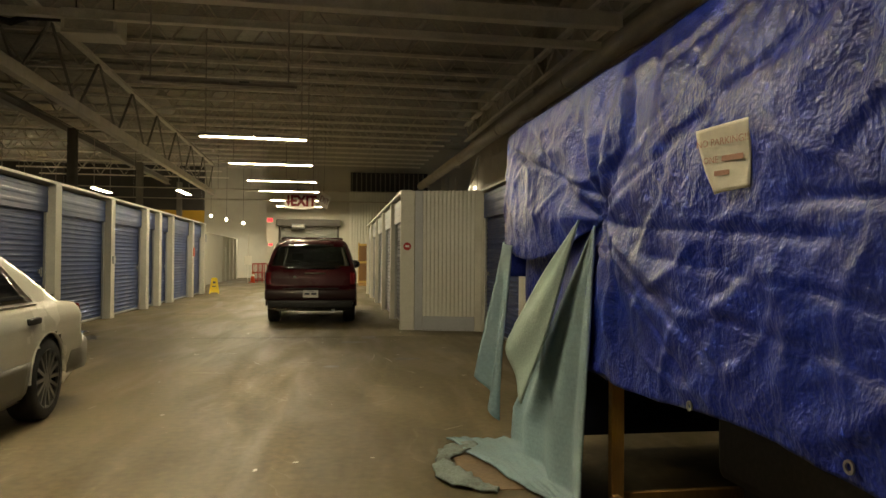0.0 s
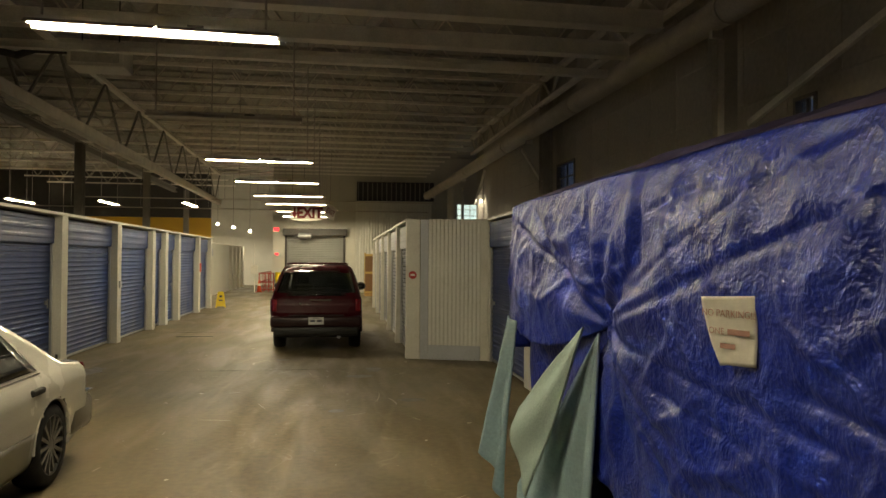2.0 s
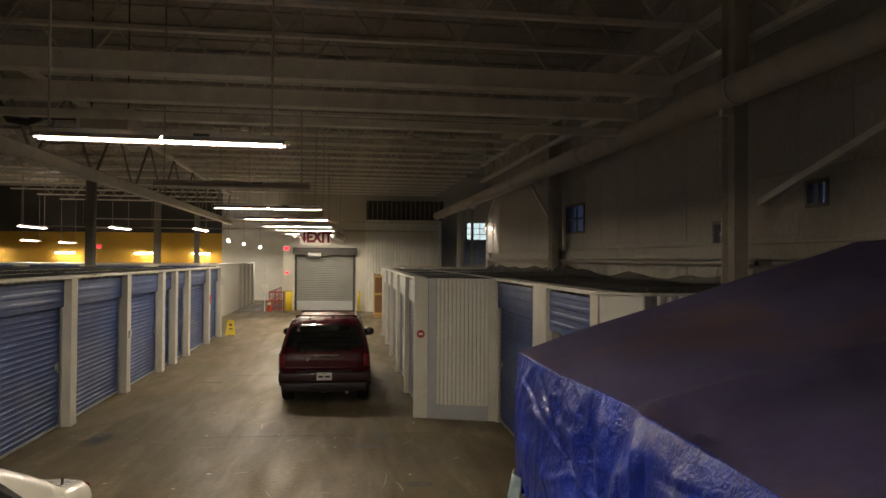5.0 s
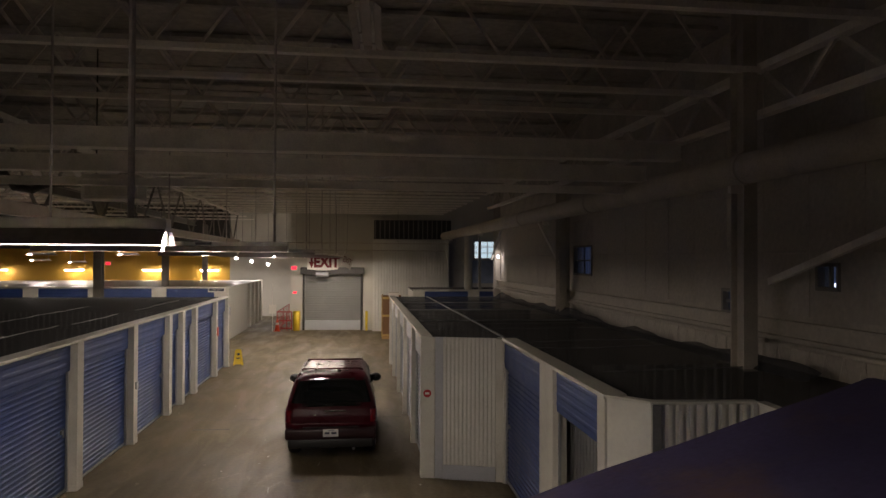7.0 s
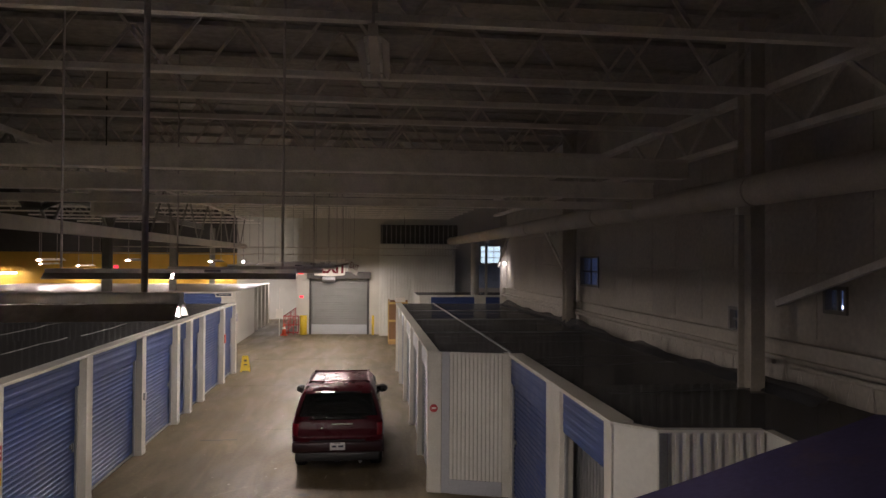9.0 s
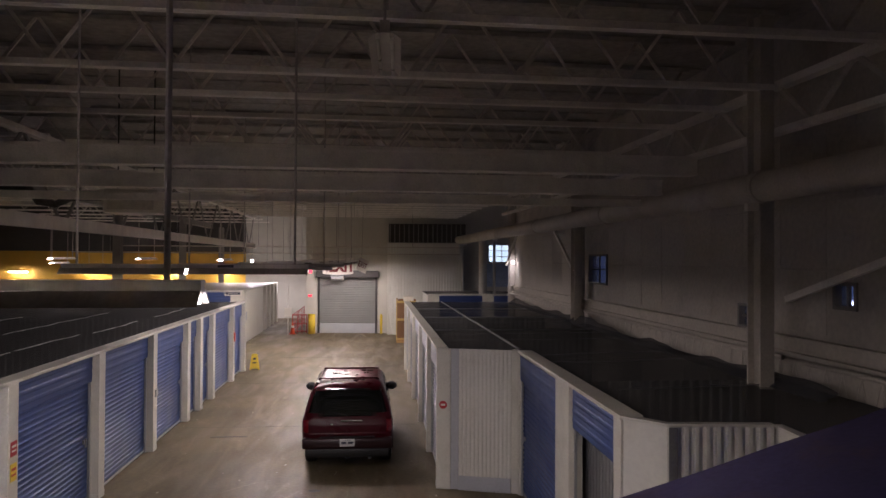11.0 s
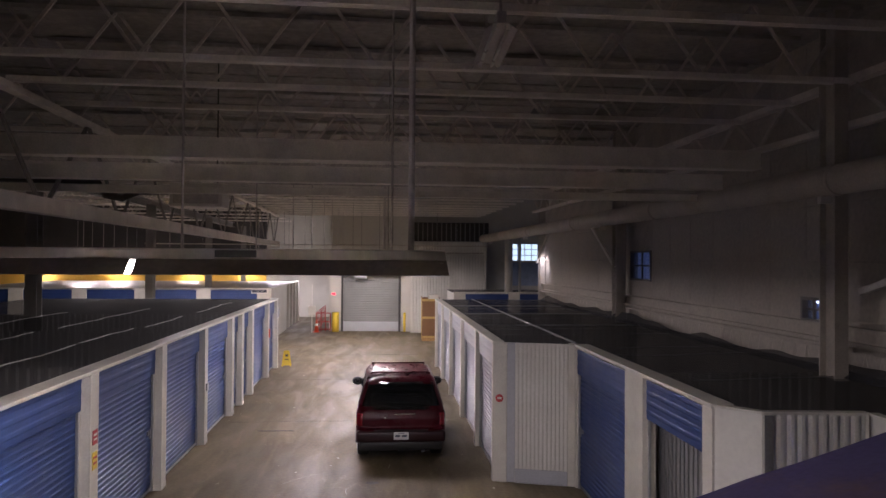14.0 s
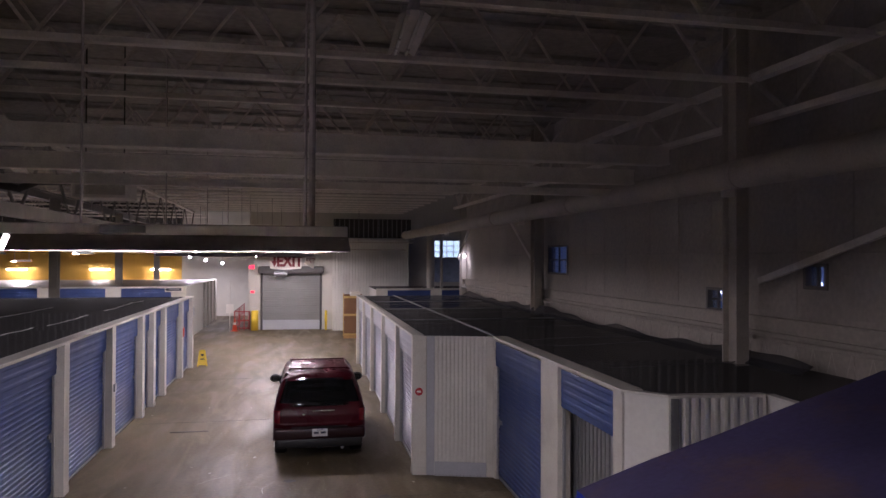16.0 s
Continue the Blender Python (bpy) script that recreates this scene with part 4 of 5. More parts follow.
for fx, fy, fz, lit in FIXTURES:
    fixture(pose(fx, fy, fz, 0, 0, 3.0), lit, "lit hanging fluorescent strip light over the drive lane" if lit else "unlit hanging fluorescent strip light", 0.102, 7.76 - fz - 0.102)
for fx, fy, fz in SIDE_FIXTURES:
    fixture(pose(fx, fy, fz, 0, 0, 90), 1, "lit fluorescent strip light over the storage units", 0.102, 7.76 - fz - 0.102)
fixture(pose(0.27, 6.8, 6.2, 0, 0, 88) @ Matrix.Diagonal((0.52, 1, 1, 1)), 0, "unlit strip light fixed up among the joists", 0.16, 1.38)
for bx, by, bz in BULBS:
    b = thing("hanging_lamp", pose(bx, by, bz), "small bright lamp hung near the passage", "lamp", "passage lamps")
    bm = bmesh.new()
    bmesh.ops.create_uvsphere(bm, u_segments=14, v_segments=8, radius=0.09)
    part("globe", bm, BULB, b, "", True)
    bm = bmesh.new()
    rod(bm, (0, 0, 0.08), (0, 0, 7.76 - bz), 0.01, 6)
    part("cord", bm, DARK_STEEL, b)
for wx, wy in WASH:
    w = thing("wall_light", pose(wx, wy, 3.26), "strip light in front of the mustard wall", "wall light", "wall lights")
    part("housing", boxes((-0.65, 0.65, -0.06, 0.06, 0.0, 0.08), bevel=0.01), FIXTURE_TOP, w)
    part("arm", boxes((-0.03, 0.03, 0.06, 0.6, 0.02, 0.06)), FIXTURE_TOP, w)
    bm = bmesh.new()
    rod(bm, (-0.6, 0, -0.02), (0.6, 0, -0.02), 0.018, 8)
    part("tube", bm, TUBE, w)
wl = thing("column_lamp", BUILD @ pose(6.18, 27.68, 4.2), "small bright lamp on a wall column", "lamp")
bm = bmesh.new()
bmesh.ops.create_uvsphere(bm, u_segments=12, v_segments=8, radius=0.06)
part("globe", bm, SMALL_BULB, wl, "", True)
part("bracket", boxes((-0.03, 0.03, 0.04, 0.155, -0.03, 0.03)), STEEL, wl)


# ---------------------------------------------------------------- cars
def car_shell(levels, n_side=48, n_end=18, corner=7):
    """Rings of (z, rear y, front y, half width, corner radius); the rear is at +y in local space."""
    bm = bmesh.new()
    rings = []
    for z, yr, yf, w, r in levels:
        pts = []
        def arc(cx, cy, a0):
            return [(cx + r * math.cos(radians(a0 + 90 * k / corner)), cy + r * math.sin(radians(a0 + 90 * k / corner))) for k in range(corner + 1)]
        a, b, c, d = arc(w - r, yr - r, 0), arc(-w + r, yr - r, 90), arc(-w + r, yf + r, 180), arc(w - r, yf + r, 270)
        def line(p, q, k):
            return [(p[0] + (q[0] - p[0]) * i / k, p[1] + (q[1] - p[1]) * i / k) for i in range(1, k)]
        pts = a + line(a[-1], b[0], n_end) + b + line(b[-1], c[0], n_side) + c + line(c[-1], d[0], n_end) + d + line(d[-1], a[0], n_side)
        rings.append([bm.verts.new((x, y, z)) for x, y in pts])
    n = len(rings[0])
    for i in range(len(rings) - 1):
        for k in range(n):
            bm.faces.new((rings[i][k], rings[i][(k + 1) % n], rings[i + 1][(k + 1) % n], rings[i + 1][k]))
    bm.faces.new(rings[-1])
    bm.faces.new(rings[0][::-1])
    return bm


def refine(keys, steps):
    """Smooth levels between key rows."""
    out = []
    for i in range(len(keys) - 1):
        k = max(1, round((keys[i + 1][0] - keys[i][0]) / steps))
        for j in range(k):
            t = j / k
            out.append(tuple(a + (b - a) * t for a, b in zip(keys[i], keys[i + 1])))
    out.append(keys[-1])
    return out


def at_level(keys, z):
    for a, b in zip(keys, keys[1:]):
        if a[0] <= z <= b[0]:
            t = (z - a[0]) / (b[0] - a[0])
            return [p + (q - p) * t for p, q in zip(a, b)]
    return keys[-1]


def cut_arches(bm, wheels, radius, w):
    gone = [f for f in bm.faces if any((f.calc_center_median().y - wy) ** 2 + (f.calc_center_median().z - wz) ** 2 < radius ** 2 for wy, wz in wheels)
            and abs(f.calc_center_median().x) > w - 0.25]
    bmesh.ops.delete(bm, geom=gone, context="FACES")


def wheel(parent, x, y, r, width, side, spokes, rim_mat, rim_r=0.66):
    bm = bmesh.new()
    prof = [(-width / 2, r * rim_r), (-width / 2, r * 0.9), (-width * 0.42, r * 0.97), (-width * 0.3, r), (width * 0.3, r), (width * 0.42, r * 0.97), (width / 2, r * 0.9), (width / 2, r * rim_r)]
    seg = 40
    vs = [[bm.verts.new((px, pr * math.cos(2 * math.pi * k / seg), pr * math.sin(2 * math.pi * k / seg))) for px, pr in prof] for k in range(seg)]
    for k in range(seg):
        for i in range(len(prof) - 1):
            bm.faces.new((vs[k][i], vs[(k + 1) % seg][i], vs[(k + 1) % seg][i + 1], vs[k][i + 1]))
    wh = new("wheel")
    wh.parent, wh.matrix_local = parent, pose(x, y, r)
    part("tyre", bm, RUBBER, wh, "black rubber tyre", True)
    bm = bmesh.new()
    R = r * rim_r
    o = side * width * 0.42
    rod(bm, (-width * 0.3 * side, 0, 0), (-width * 0.1 * side, 0, 0), R, 32)
    part("wheel_well_disc", bm, BLACK, wh)
    bm = bmesh.new()
    for k in range(spokes):
        a = 2 * math.pi * k / spokes
        c, s = math.cos(a), math.sin(a)
        bar(bm, (o * 0.95, 0.05 * c, 0.05 * s), (o * 1.02, R * 0.98 * c, R * 0.98 * s), 0.028 if spokes > 6 else 0.07, 0.03)
    rod(bm, (o * 0.8, 0, 0), (o * 1.08, 0, 0), 0.05, 16)
    for k in range(36):
        a, b2 = 2 * math.pi * k / 36, 2 * math.pi * (k + 1) / 36
        bar(bm, (o, R * math.cos(a), R * math.sin(a)), (o, R * math.cos(b2), R * math.sin(b2)), 0.02, 0.03)
    part("rim", bm, rim_mat, wh, "spoked alloy rim")


def arch_lip(x, wy, wz, r, w, t):
    """A half-round lip over a wheel, w half wide and t half thick."""
    bm = bmesh.new()
    grid(bm, 28, 10, lambda u, v: (x + w * math.cos(2 * math.pi * v), wy + (r + t * math.sin(2 * math.pi * v)) * math.cos(math.pi * u), wz + (r + t * math.sin(2 * math.pi * v)) * math.sin(math.pi * u)))
    bmesh.ops.remove_doubles(bm, verts=bm.verts, dist=0.0005)
    return bm


def side_glass(parent, keys, poly_lo, poly_hi, z0, z1, side, off=0.006):
    """A side window between two z levels; poly_lo and poly_hi are its y-ranges there."""
    bm = bmesh.new()
    def f(u, v):
        z = z0 + (z1 - z0) * v
        ya = poly_lo[0] + (poly_hi[0] - poly_lo[0]) * v
        yb = poly_lo[1] + (poly_hi[1] - poly_lo[1]) * v
        return (side * (at_level(keys, z)[3] + off), ya + (yb - ya) * u, z)
    grid(bm, 8, 6, f)
    return solid(part("side_window", bm, TINT, parent, "dark tinted glass", True), 0.006)


# dark red sport utility vehicle, rear towards the camera
SUV = pose(-0.34, 17.04, 0, 0, 0, 180)
SK = [(0.36, 2.25, -2.2, 0.80, 0.16), (0.42, 2.40, -2.35, 0.86, 0.2), (0.55, 2.44, -2.42, 0.90, 0.22), (0.72, 2.44, -2.42, 0.91, 0.22), (0.78, 2.36, -2.4, 0.92, 0.18), (0.95, 2.34, -2.36, 0.92, 0.18),
      (1.08, 2.30, -2.2, 0.905, 0.18), (1.12, 2.28, -1.15, 0.89, 0.18), (1.22, 2.23, -1.0, 0.865, 0.2), (1.45, 2.08, -0.7, 0.80, 0.22), (1.62, 1.96, -0.45, 0.74, 0.24), (1.70, 1.86, -0.25, 0.69, 0.26), (1.74, 1.70, 0.0, 0.60, 0.28), (1.755, 1.4, 0.2, 0.45, 0.25)]
suv = thing("sport_utility_vehicle", SUV, "dark red sport utility vehicle parked with its tailgate showing", "car")
WHEELS_S = [(1.42, 0.36), (-1.52, 0.36)]
bm = car_shell(refine(SK, 0.035))
cut_arches(bm, WHEELS_S, 0.43, 0.9)
gone = []
for f in bm.faces:
    c = f.calc_center_median()
    k = at_level(SK, c.z)
    if 1.17 < c.z < 1.58 and abs(c.x) < k[3] - 0.09 and (c.y > 1.5 or c.y < -0.2):
        gone.append(f)
bmesh.ops.delete(bm, geom=gone, context="FACES")
part("body", bm, RED_PAINT, suv, "", True)
bm = bmesh.new()
grid(bm, 20, 10, lambda u, v: ((u - 0.5) * 2 * (0.74 - 0.12 * v), at_level(SK, 1.13 + 0.47 * v)[2] - 0.01 + 0.03 * abs((u - 0.5) * 2) ** 4, 1.13 + 0.47 * v))
solid(part("windscreen", bm, CAR_GLASS, suv, "smoked windscreen", True), 0.008)
for x in (-0.38, 0.38):
    seat = new("front_seat")
    seat.parent, seat.matrix_local = suv, pose(x, -0.05, 0)
    part("back_rest", boxes((-0.25, 0.25, -0.08, 0.08, 0.7, 1.28), bevel=0.06), BLACK, seat, "", True)
    part("head_rest", boxes((-0.14, 0.14, -0.05, 0.05, 1.3, 1.48), bevel=0.045), BLACK, seat, "", True)
part("bench_seat", boxes((-0.65, 0.65, 0.85, 1.0, 0.7, 1.2), bevel=0.05), BLACK, suv, "", True)
part("rear_view_mirror", boxes((-0.12, 0.12, -0.4, -0.36, 1.52, 1.6), bevel=0.02), BLACK, suv)
part("cabin_floor", boxes((-0.8, 0.8, -1.2, 2.1, 0.6, 0.64)), BLACK, suv)
bm = bmesh.new()
grid(bm, 20, 10, lambda u, v: ((u - 0.5) * 2 * (0.83 - 0.16 * v), at_level(SK, 1.12 + 0.51 * v)[1] + 0.01 - 0.075 * abs((u - 0.5) * 2) ** 5, 1.12 + 0.51 * v))
solid(part("rear_window", bm, CAR_GLASS, suv, "dark tinted tailgate glass", True), 0.008)
for s in (-1, 1):
    side_glass(suv, SK, (1.15, 2.0), (1.05, 1.72), 1.16, 1.55, s)
    side_glass(suv, SK, (0.1, 1.08), (0.12, 0.98), 1.16, 1.56, s)
    side_glass(suv, SK, (-0.92, 0.03), (-0.45, 0.05), 1.16, 1.56, s)
    bm = bmesh.new()
    grid(bm, 6, 8, lambda u, v: (s * (0.78 + 0.13 * u), at_level(SK, 0.82 + 0.24 * v)[1] + 0.012 - 0.10 * u ** 3, 0.82 + 0.24 * v))
    solid(part("tail_light", bm, LAMP_RED, suv, "red tail light lens", True), 0.012)
    m = new("wing_mirror")
    m.parent, m.matrix_local = suv, pose(s * 0.97, -0.72, 1.2)
    bm = bmesh.new()
    bmesh.ops.create_uvsphere(bm, u_segments=18, v_segments=12, radius=1.0, matrix=pose(0.01, 0.0, 0.015) @ Matrix.Diagonal((0.13, 0.08, 0.1, 1)))
    part("shell", bm, BLACK, m, "", True)
    part("stalk", boxes((-0.13 if s > 0 else 0.05, -0.05 if s > 0 else 0.13, -0.03, 0.03, -0.06, -0.01)), BLACK, m)
    part("mirror_glass", boxes((-0.08, 0.1, 0.068, 0.074, -0.04, 0.07), bevel=0.002), TINT, m)
    bm = bmesh.new()
    rod(bm, (s * 0.60, -0.1, 1.765), (s * 0.62, 1.62, 1.765), 0.018, 10)
    for y in (-0.1, 0.7, 1.5):
        rod(bm, (s * 0.61, y, 1.69), (s * 0.61, y, 1.765), 0.022, 8)
    part("roof_rail", bm, RED_PAINT, suv)
    for wy, wz in WHEELS_S:
        wheel(suv, s * 0.78, wy, 0.365, 0.24, s, 5, ALLOY)
        part("wheel_arch_lip", arch_lip(s * 0.9, wy, wz, 0.43, 0.035, 0.028), CLAD, suv, "", True)
for x in (-0.45, 0.0, 0.45):
    part("roof_crossrib", boxes((-0.012, 0.012, 0.0, 1.5, 1.753, 1.765)), RED_PAINT, suv, m=pose(x * 0.8, 0.1, 0))
for y in (0.15, 1.55):
    bm = bmesh.new()
    rod(bm, (-0.61, y, 1.772), (0.61, y, 1.772), 0.016, 10)
    part("rack_bar", bm, RED_PAINT, suv, "", True)
# bumper in the shaded red; a black box paints the shadow beneath it
part("rear_bumper", boxes((-0.9, 0.9, 2.32, 2.47, 0.5, 0.73), bevel=0.05), CLAD, suv, "dark red bumper with its shade put into the colour", True)
part("valance_shade", boxes((-0.84, 0.84, 2.2, 2.455, 0.33, 0.52), bevel=0.04), BLACK, suv, "black panel painting the shade below the bumper", True)
part("bumper_step", boxes((-0.55, 0.55, 2.34, 2.475, 0.735, 0.75)), BLACK, suv)
# handle trim, made wide and bright to carry the tailgate's highlight streak
part("handle_trim", boxes((-0.3, 0.13, 2.325, 2.355, 1.03, 1.055), bevel=0.006), CHROME, suv, "tailgate trim strip widened to stand for a highlight streak")
part("badge", boxes((0.30, 0.34, 2.335, 2.352, 0.96, 0.985)), CHROME, suv, "small bright badge")
plate = part("number_plate", boxes((-0.15, 0.15, 2.475, 2.485, 0.56, 0.71), bevel=0.004), PLATE, suv, "white plate")
part("plate_print", boxes((-0.115, -0.015, 2.486, 2.488, 0.615, 0.655), (0.02, 0.115, 2.486, 2.488, 0.615, 0.655), (-0.06, 0.06, 2.486, 2.488, 0.685, 0.695)), INK, plate)
part("underbody", boxes((-0.7, 0.7, -2.1, 2.15, 0.27, 0.42), bevel=0.03), BLACK, suv)
bm = bmesh.new()
rod(bm, (-0.45, 1.6, 0.3), (-0.45, 2.36, 0.3), 0.035, 12)
part("exhaust", bm, GALV, suv)
part("tow_hitch", boxes((-0.05, 0.05, 2.1, 2.42, 0.3, 0.38)), BLACK, suv)
bm = bmesh.new()
rod(bm, (0.0, 2.30, 1.14), (0.42, 2.235, 1.22), 0.01, 6)
part("rear_wiper", bm, BLACK, suv)

# white saloon, its tail towards the far end
MB = pose(-3.10, 4.88, 0, 0, 0, 0.3)
MK = [(0.20, 2.25, -2.45, 0.84, 0.2), (0.30, 2.34, -2.5, 0.90, 0.22), (0.50, 2.44, -2.55, 0.93, 0.22), (0.60, 2.45, -2.55, 0.935, 0.22), (0.64, 2.36, -2.5, 0.94, 0.2), (0.80, 2.37, -2.45, 0.94, 0.2),
      (0.87, 2.36, -2.3, 0.925, 0.22), (0.92, 2.30, -1.8, 0.905, 0.24), (0.95, 2.02, -1.1, 0.88, 0.28), (1.02, 1.90, -0.9, 0.85, 0.3), (1.20, 1.55, -0.6, 0.79, 0.3), (1.36, 1.20, -0.25, 0.72, 0.3), (1.44, 0.95, -0.05, 0.65, 0.3), (1.48, 0.6, 0.15, 0.55, 0.2)]
car = thing("white_saloon_car", MB, "white four-door saloon with grey lower cladding parked by the units", "car")
WHEELS_M = [(1.46, 0.34), (-1.64, 0.34)]
bm = car_shell(refine(MK, 0.03))
cut_arches(bm, WHEELS_M, 0.37, 0.92)
part("body", bm, CAR_WHITE, car, "", True)
for s in (-1, 1):
    bm = bmesh.new()
    grid(bm, 30, 6, lambda u, v: (s * (at_level(MK, 0.24 + 0.3 * v)[3] + 0.012), -1.2 + 2.28 * u, 0.24 + 0.28 * v))
    solid(part("side_cladding", bm, CAR_GREY, car, "grey lower side cladding", True), 0.01)
    side_glass(car, MK, (0.12, 1.26), (0.12, 0.82), 0.97, 1.36, s)
    side_glass(car, MK, (-0.85, 0.05), (-0.15, 0.05), 0.97, 1.36, s)
    bm = bmesh.new()
    rod(bm, (s * (at_level(MK, 0.945)[3] + 0.006), -1.0, 0.945), (s * (at_level(MK, 0.945)[3] + 0.006), 1.28, 0.945), 0.008, 8)
    part("window_trim", bm, CHROME, car)
    part("door_handle", boxes((s * 0.935 - 0.02, s * 0.935 + 0.028, 1.02, 1.24, 0.80, 0.85), bevel=0.014), BLACK, car, "dark door handle")
    part("door_gap", boxes((s * 0.94 - 0.01, s * 0.94 + 0.003, 0.06, 0.07, 0.3, 0.9)), BLACK, car)
    for wy, wz in WHEELS_M:
        wheel(car, s * 0.82, wy, 0.335, 0.225, s, 14, DARK_ALLOY, 0.72)
        part("wheel_arch_lip", arch_lip(s * 0.925, wy, wz, 0.37, 0.018, 0.012), CAR_WHITE, car, "", True)
    bm = bmesh.new()
    grid(bm, 8, 6, lambda u, v: (s * (0.55 + 0.36 * u), at_level(MK, 0.68 + 0.22 * v)[1] + 0.012 - 0.14 * u ** 3, 0.68 + 0.22 * v))
    solid(part("tail_light", bm, LAMP_RED, car, "red ribbed tail light", True), 0.01)
part("rear_bumper", boxes((-0.93, 0.93, 1.9, 2.47, 0.28, 0.60), bevel=0.07), CAR_GREY, car, "grey bumper", True)
part("bumper_trim", boxes((-0.92, 0.92, 1.92, 2.475, 0.60, 0.625), bevel=0.008), CHROME, car, "bright bumper trim")
bm = bmesh.new()
grid(bm, 16, 8, lambda u, v: ((u - 0.5) * 2 * (0.60 - 0.10 * v), at_level(MK, 1.0 + 0.3 * v)[1] + 0.008, 1.0 + 0.3 * v))
solid(part("rear_window", bm, TINT, car, "dark rear window", True), 0.006)
bm = bmesh.new()
rod(bm, (0.72, 2.1, 0.92), (0.72, 2.1, 0.99), 0.012, 8)
part("guide_rod", bm, BLACK, car)


# ---------------------------------------------------------------- tarpaulin stall
def ridge(x, y, z):
    n = noise.noise(Vector((x, y, z)))
    return 1 - abs(n) * 2


def crease(x, y, z):
    """Thin sharp fold lines."""
    return max(0.0, 1 - abs(noise.noise(Vector((x, y, z)))) * 9)


# long fold lines pressed into the sheet: y, z to y, z, and depth
FOLDS = [(3.1, 2.4, 3.05, 1.9, 0.03), (3.0, 2.08, 1.7, 2.22, 0.025), (2.75, 1.75, 1.5, 2.05, 0.03), (3.5, 1.55, 2.2, 1.85, 0.03), (2.15, 2.4, 2.1, 1.95, 0.02),
         (1.62, 2.4, 1.6, 1.7, 0.025), (4.9, 2.25, 3.75, 1.62, 0.03), (4.6, 2.3, 4.1, 2.1, 0.02), (2.9, 1.35, 1.4, 1.2, 0.02), (3.4, 1.45, 2.3, 0.95, 0.025), (1.9, 1.5, 0.9, 1.42, 0.03), (1.7, 1.1, 0.8, 1.2, 0.02),
         (3.45, 1.62, 5.3, 2.15, 0.045), (3.5, 1.6, 1.9, 2.2, 0.025), (3.45, 1.5, 1.7, 1.38, 0.025), (3.45, 1.45, 2.5, 0.85, 0.03), (2.95, 1.2, 1.2, 1.02, 0.02), (3.3, 2.3, 3.25, 0.9, 0.02), (1.2, 2.2, 1.15, 0.85, 0.03)]


def tarp_fold(y, z):
    """Outward swell (towards the lane) of the hanging sheet."""
    o = 0.04 * noise.noise(Vector((y * 0.9, z * 0.8, 3))) + 0.012 * ridge(y * 1.3 + z * 0.8, z * 1.9 - y * 0.7, 7) + 0.016 * crease(y * 1.1 + z * 1.3, z * 1.3 - y * 0.7, 1) + 0.009 * crease(y * 2.2 - z * 1.2, z * 2.6 + y, 5) + 0.006 * ridge(y * 2.7 - z, z * 3.3 + y * 0.5, 11) + 0.005 * ridge(y * 6, z * 7, 5)
    for y0, z0, y1, z1, depth in FOLDS:
        ay, az = y1 - y0, z1 - z0
        L = math.hypot(ay, az)
        k = ((y - y0) * ay + (z - z0) * az) / L
        d = abs((y - y0) * az - (z - z0) * ay) / L + 0.02 * noise.noise(Vector((y * 3, z * 3, 4)))
        if -0.1 < k < L + 0.1:
            o -= depth * 0.5 * max(0.0, 1 - abs(d) / 0.03) * min(1, (k + 0.1) * 5, (L + 0.1 - k) * 5)
    dy, dz = y - 3.58, z - 1.53
    d = math.hypot(dy, dz)
    a = math.atan2(dz, dy)
    o += 0.02 * math.sin(a * 9 + 0.7) * math.exp(-((d - 0.45) / 0.5) ** 2) - 0.10 * math.exp(-(d / 0.22) ** 2)
    return o


def face_x(y):
    return 1.37 + 0.05 * math.sin(max(0, min(1, (y - 1.5) / 3.7)) * 2.2) + 0.055 * max(0.0, (y - 4.3) / 1.2) ** 2


def lean(y):
    """How far the upper edge leans in over the stall."""
    return 0.09 * (1 - max(0.0, min(1.0, (y - 3.4) / 2.1)))


def top_z(y):
    return 2.25 + 0.008 * min(y, 4) + 0.02 * math.exp(-((y - 3.2) / 1.2) ** 2) + 0.02 * noise.noise(Vector((y * 1.5, 0, 9)))


tarp = thing("tarpaulin_cover", pose(0, 0, 0), "wrinkled blue tarpaulin draped over a timber stall", "tarpaulin")
bm = bmesh.new()


def sheet_lower(u, v):
    z = 0.77 + (1.53 - 0.77) * v + (1 - v) * (0.05 * math.sin(u * 19) * 0.6)
    yl = 3.72 - (z - 0.77) * 0.184
    y = -2.5 + (yl + 2.5) * u
    return (face_x(y) - tarp_fold(y, z) + 0.04 * (1 - v), y, z)


def sheet_upper(u, v):
    y = -2.5 + (3.58 + 2.5) * u
    z = 1.53 + (top_z(y) - 1.53) * v
    return (face_x(y) + lean(y) * v ** 3 - tarp_fold(y, z) * min(1, (1 - v) * 5 + 0.12), y, z)


def sheet_far(u, v):
    y = 3.58 + (5.5 - 3.58) * u
    zb = 1.53 - 0.08 * u - 0.16 * math.sin(math.pi * u)
    z = zb + (top_z(y) - zb) * v
    return (face_x(y) + lean(y) * v ** 3 - tarp_fold(y, z) * min(1, (1 - v) * 5 + 0.12), y, z)


grid(bm, 300, 56, sheet_lower)
grid(bm, 300, 56, sheet_upper)
grid(bm, 90, 56, sheet_far)


def sheet_end(u, v):
    """The end sheet, turned round the far corner."""
    x = 1.465 + u * 2.83
    zt = top_z(5.5) - 0.02 + 0.302 * (x - 1.465)
    z = 1.2 + (zt - 1.2) * v
    return (x, 5.48 + 0.02 * math.sin(x * 6 + z) + 0.02 * ridge(x * 2, z * 2, 4), z)


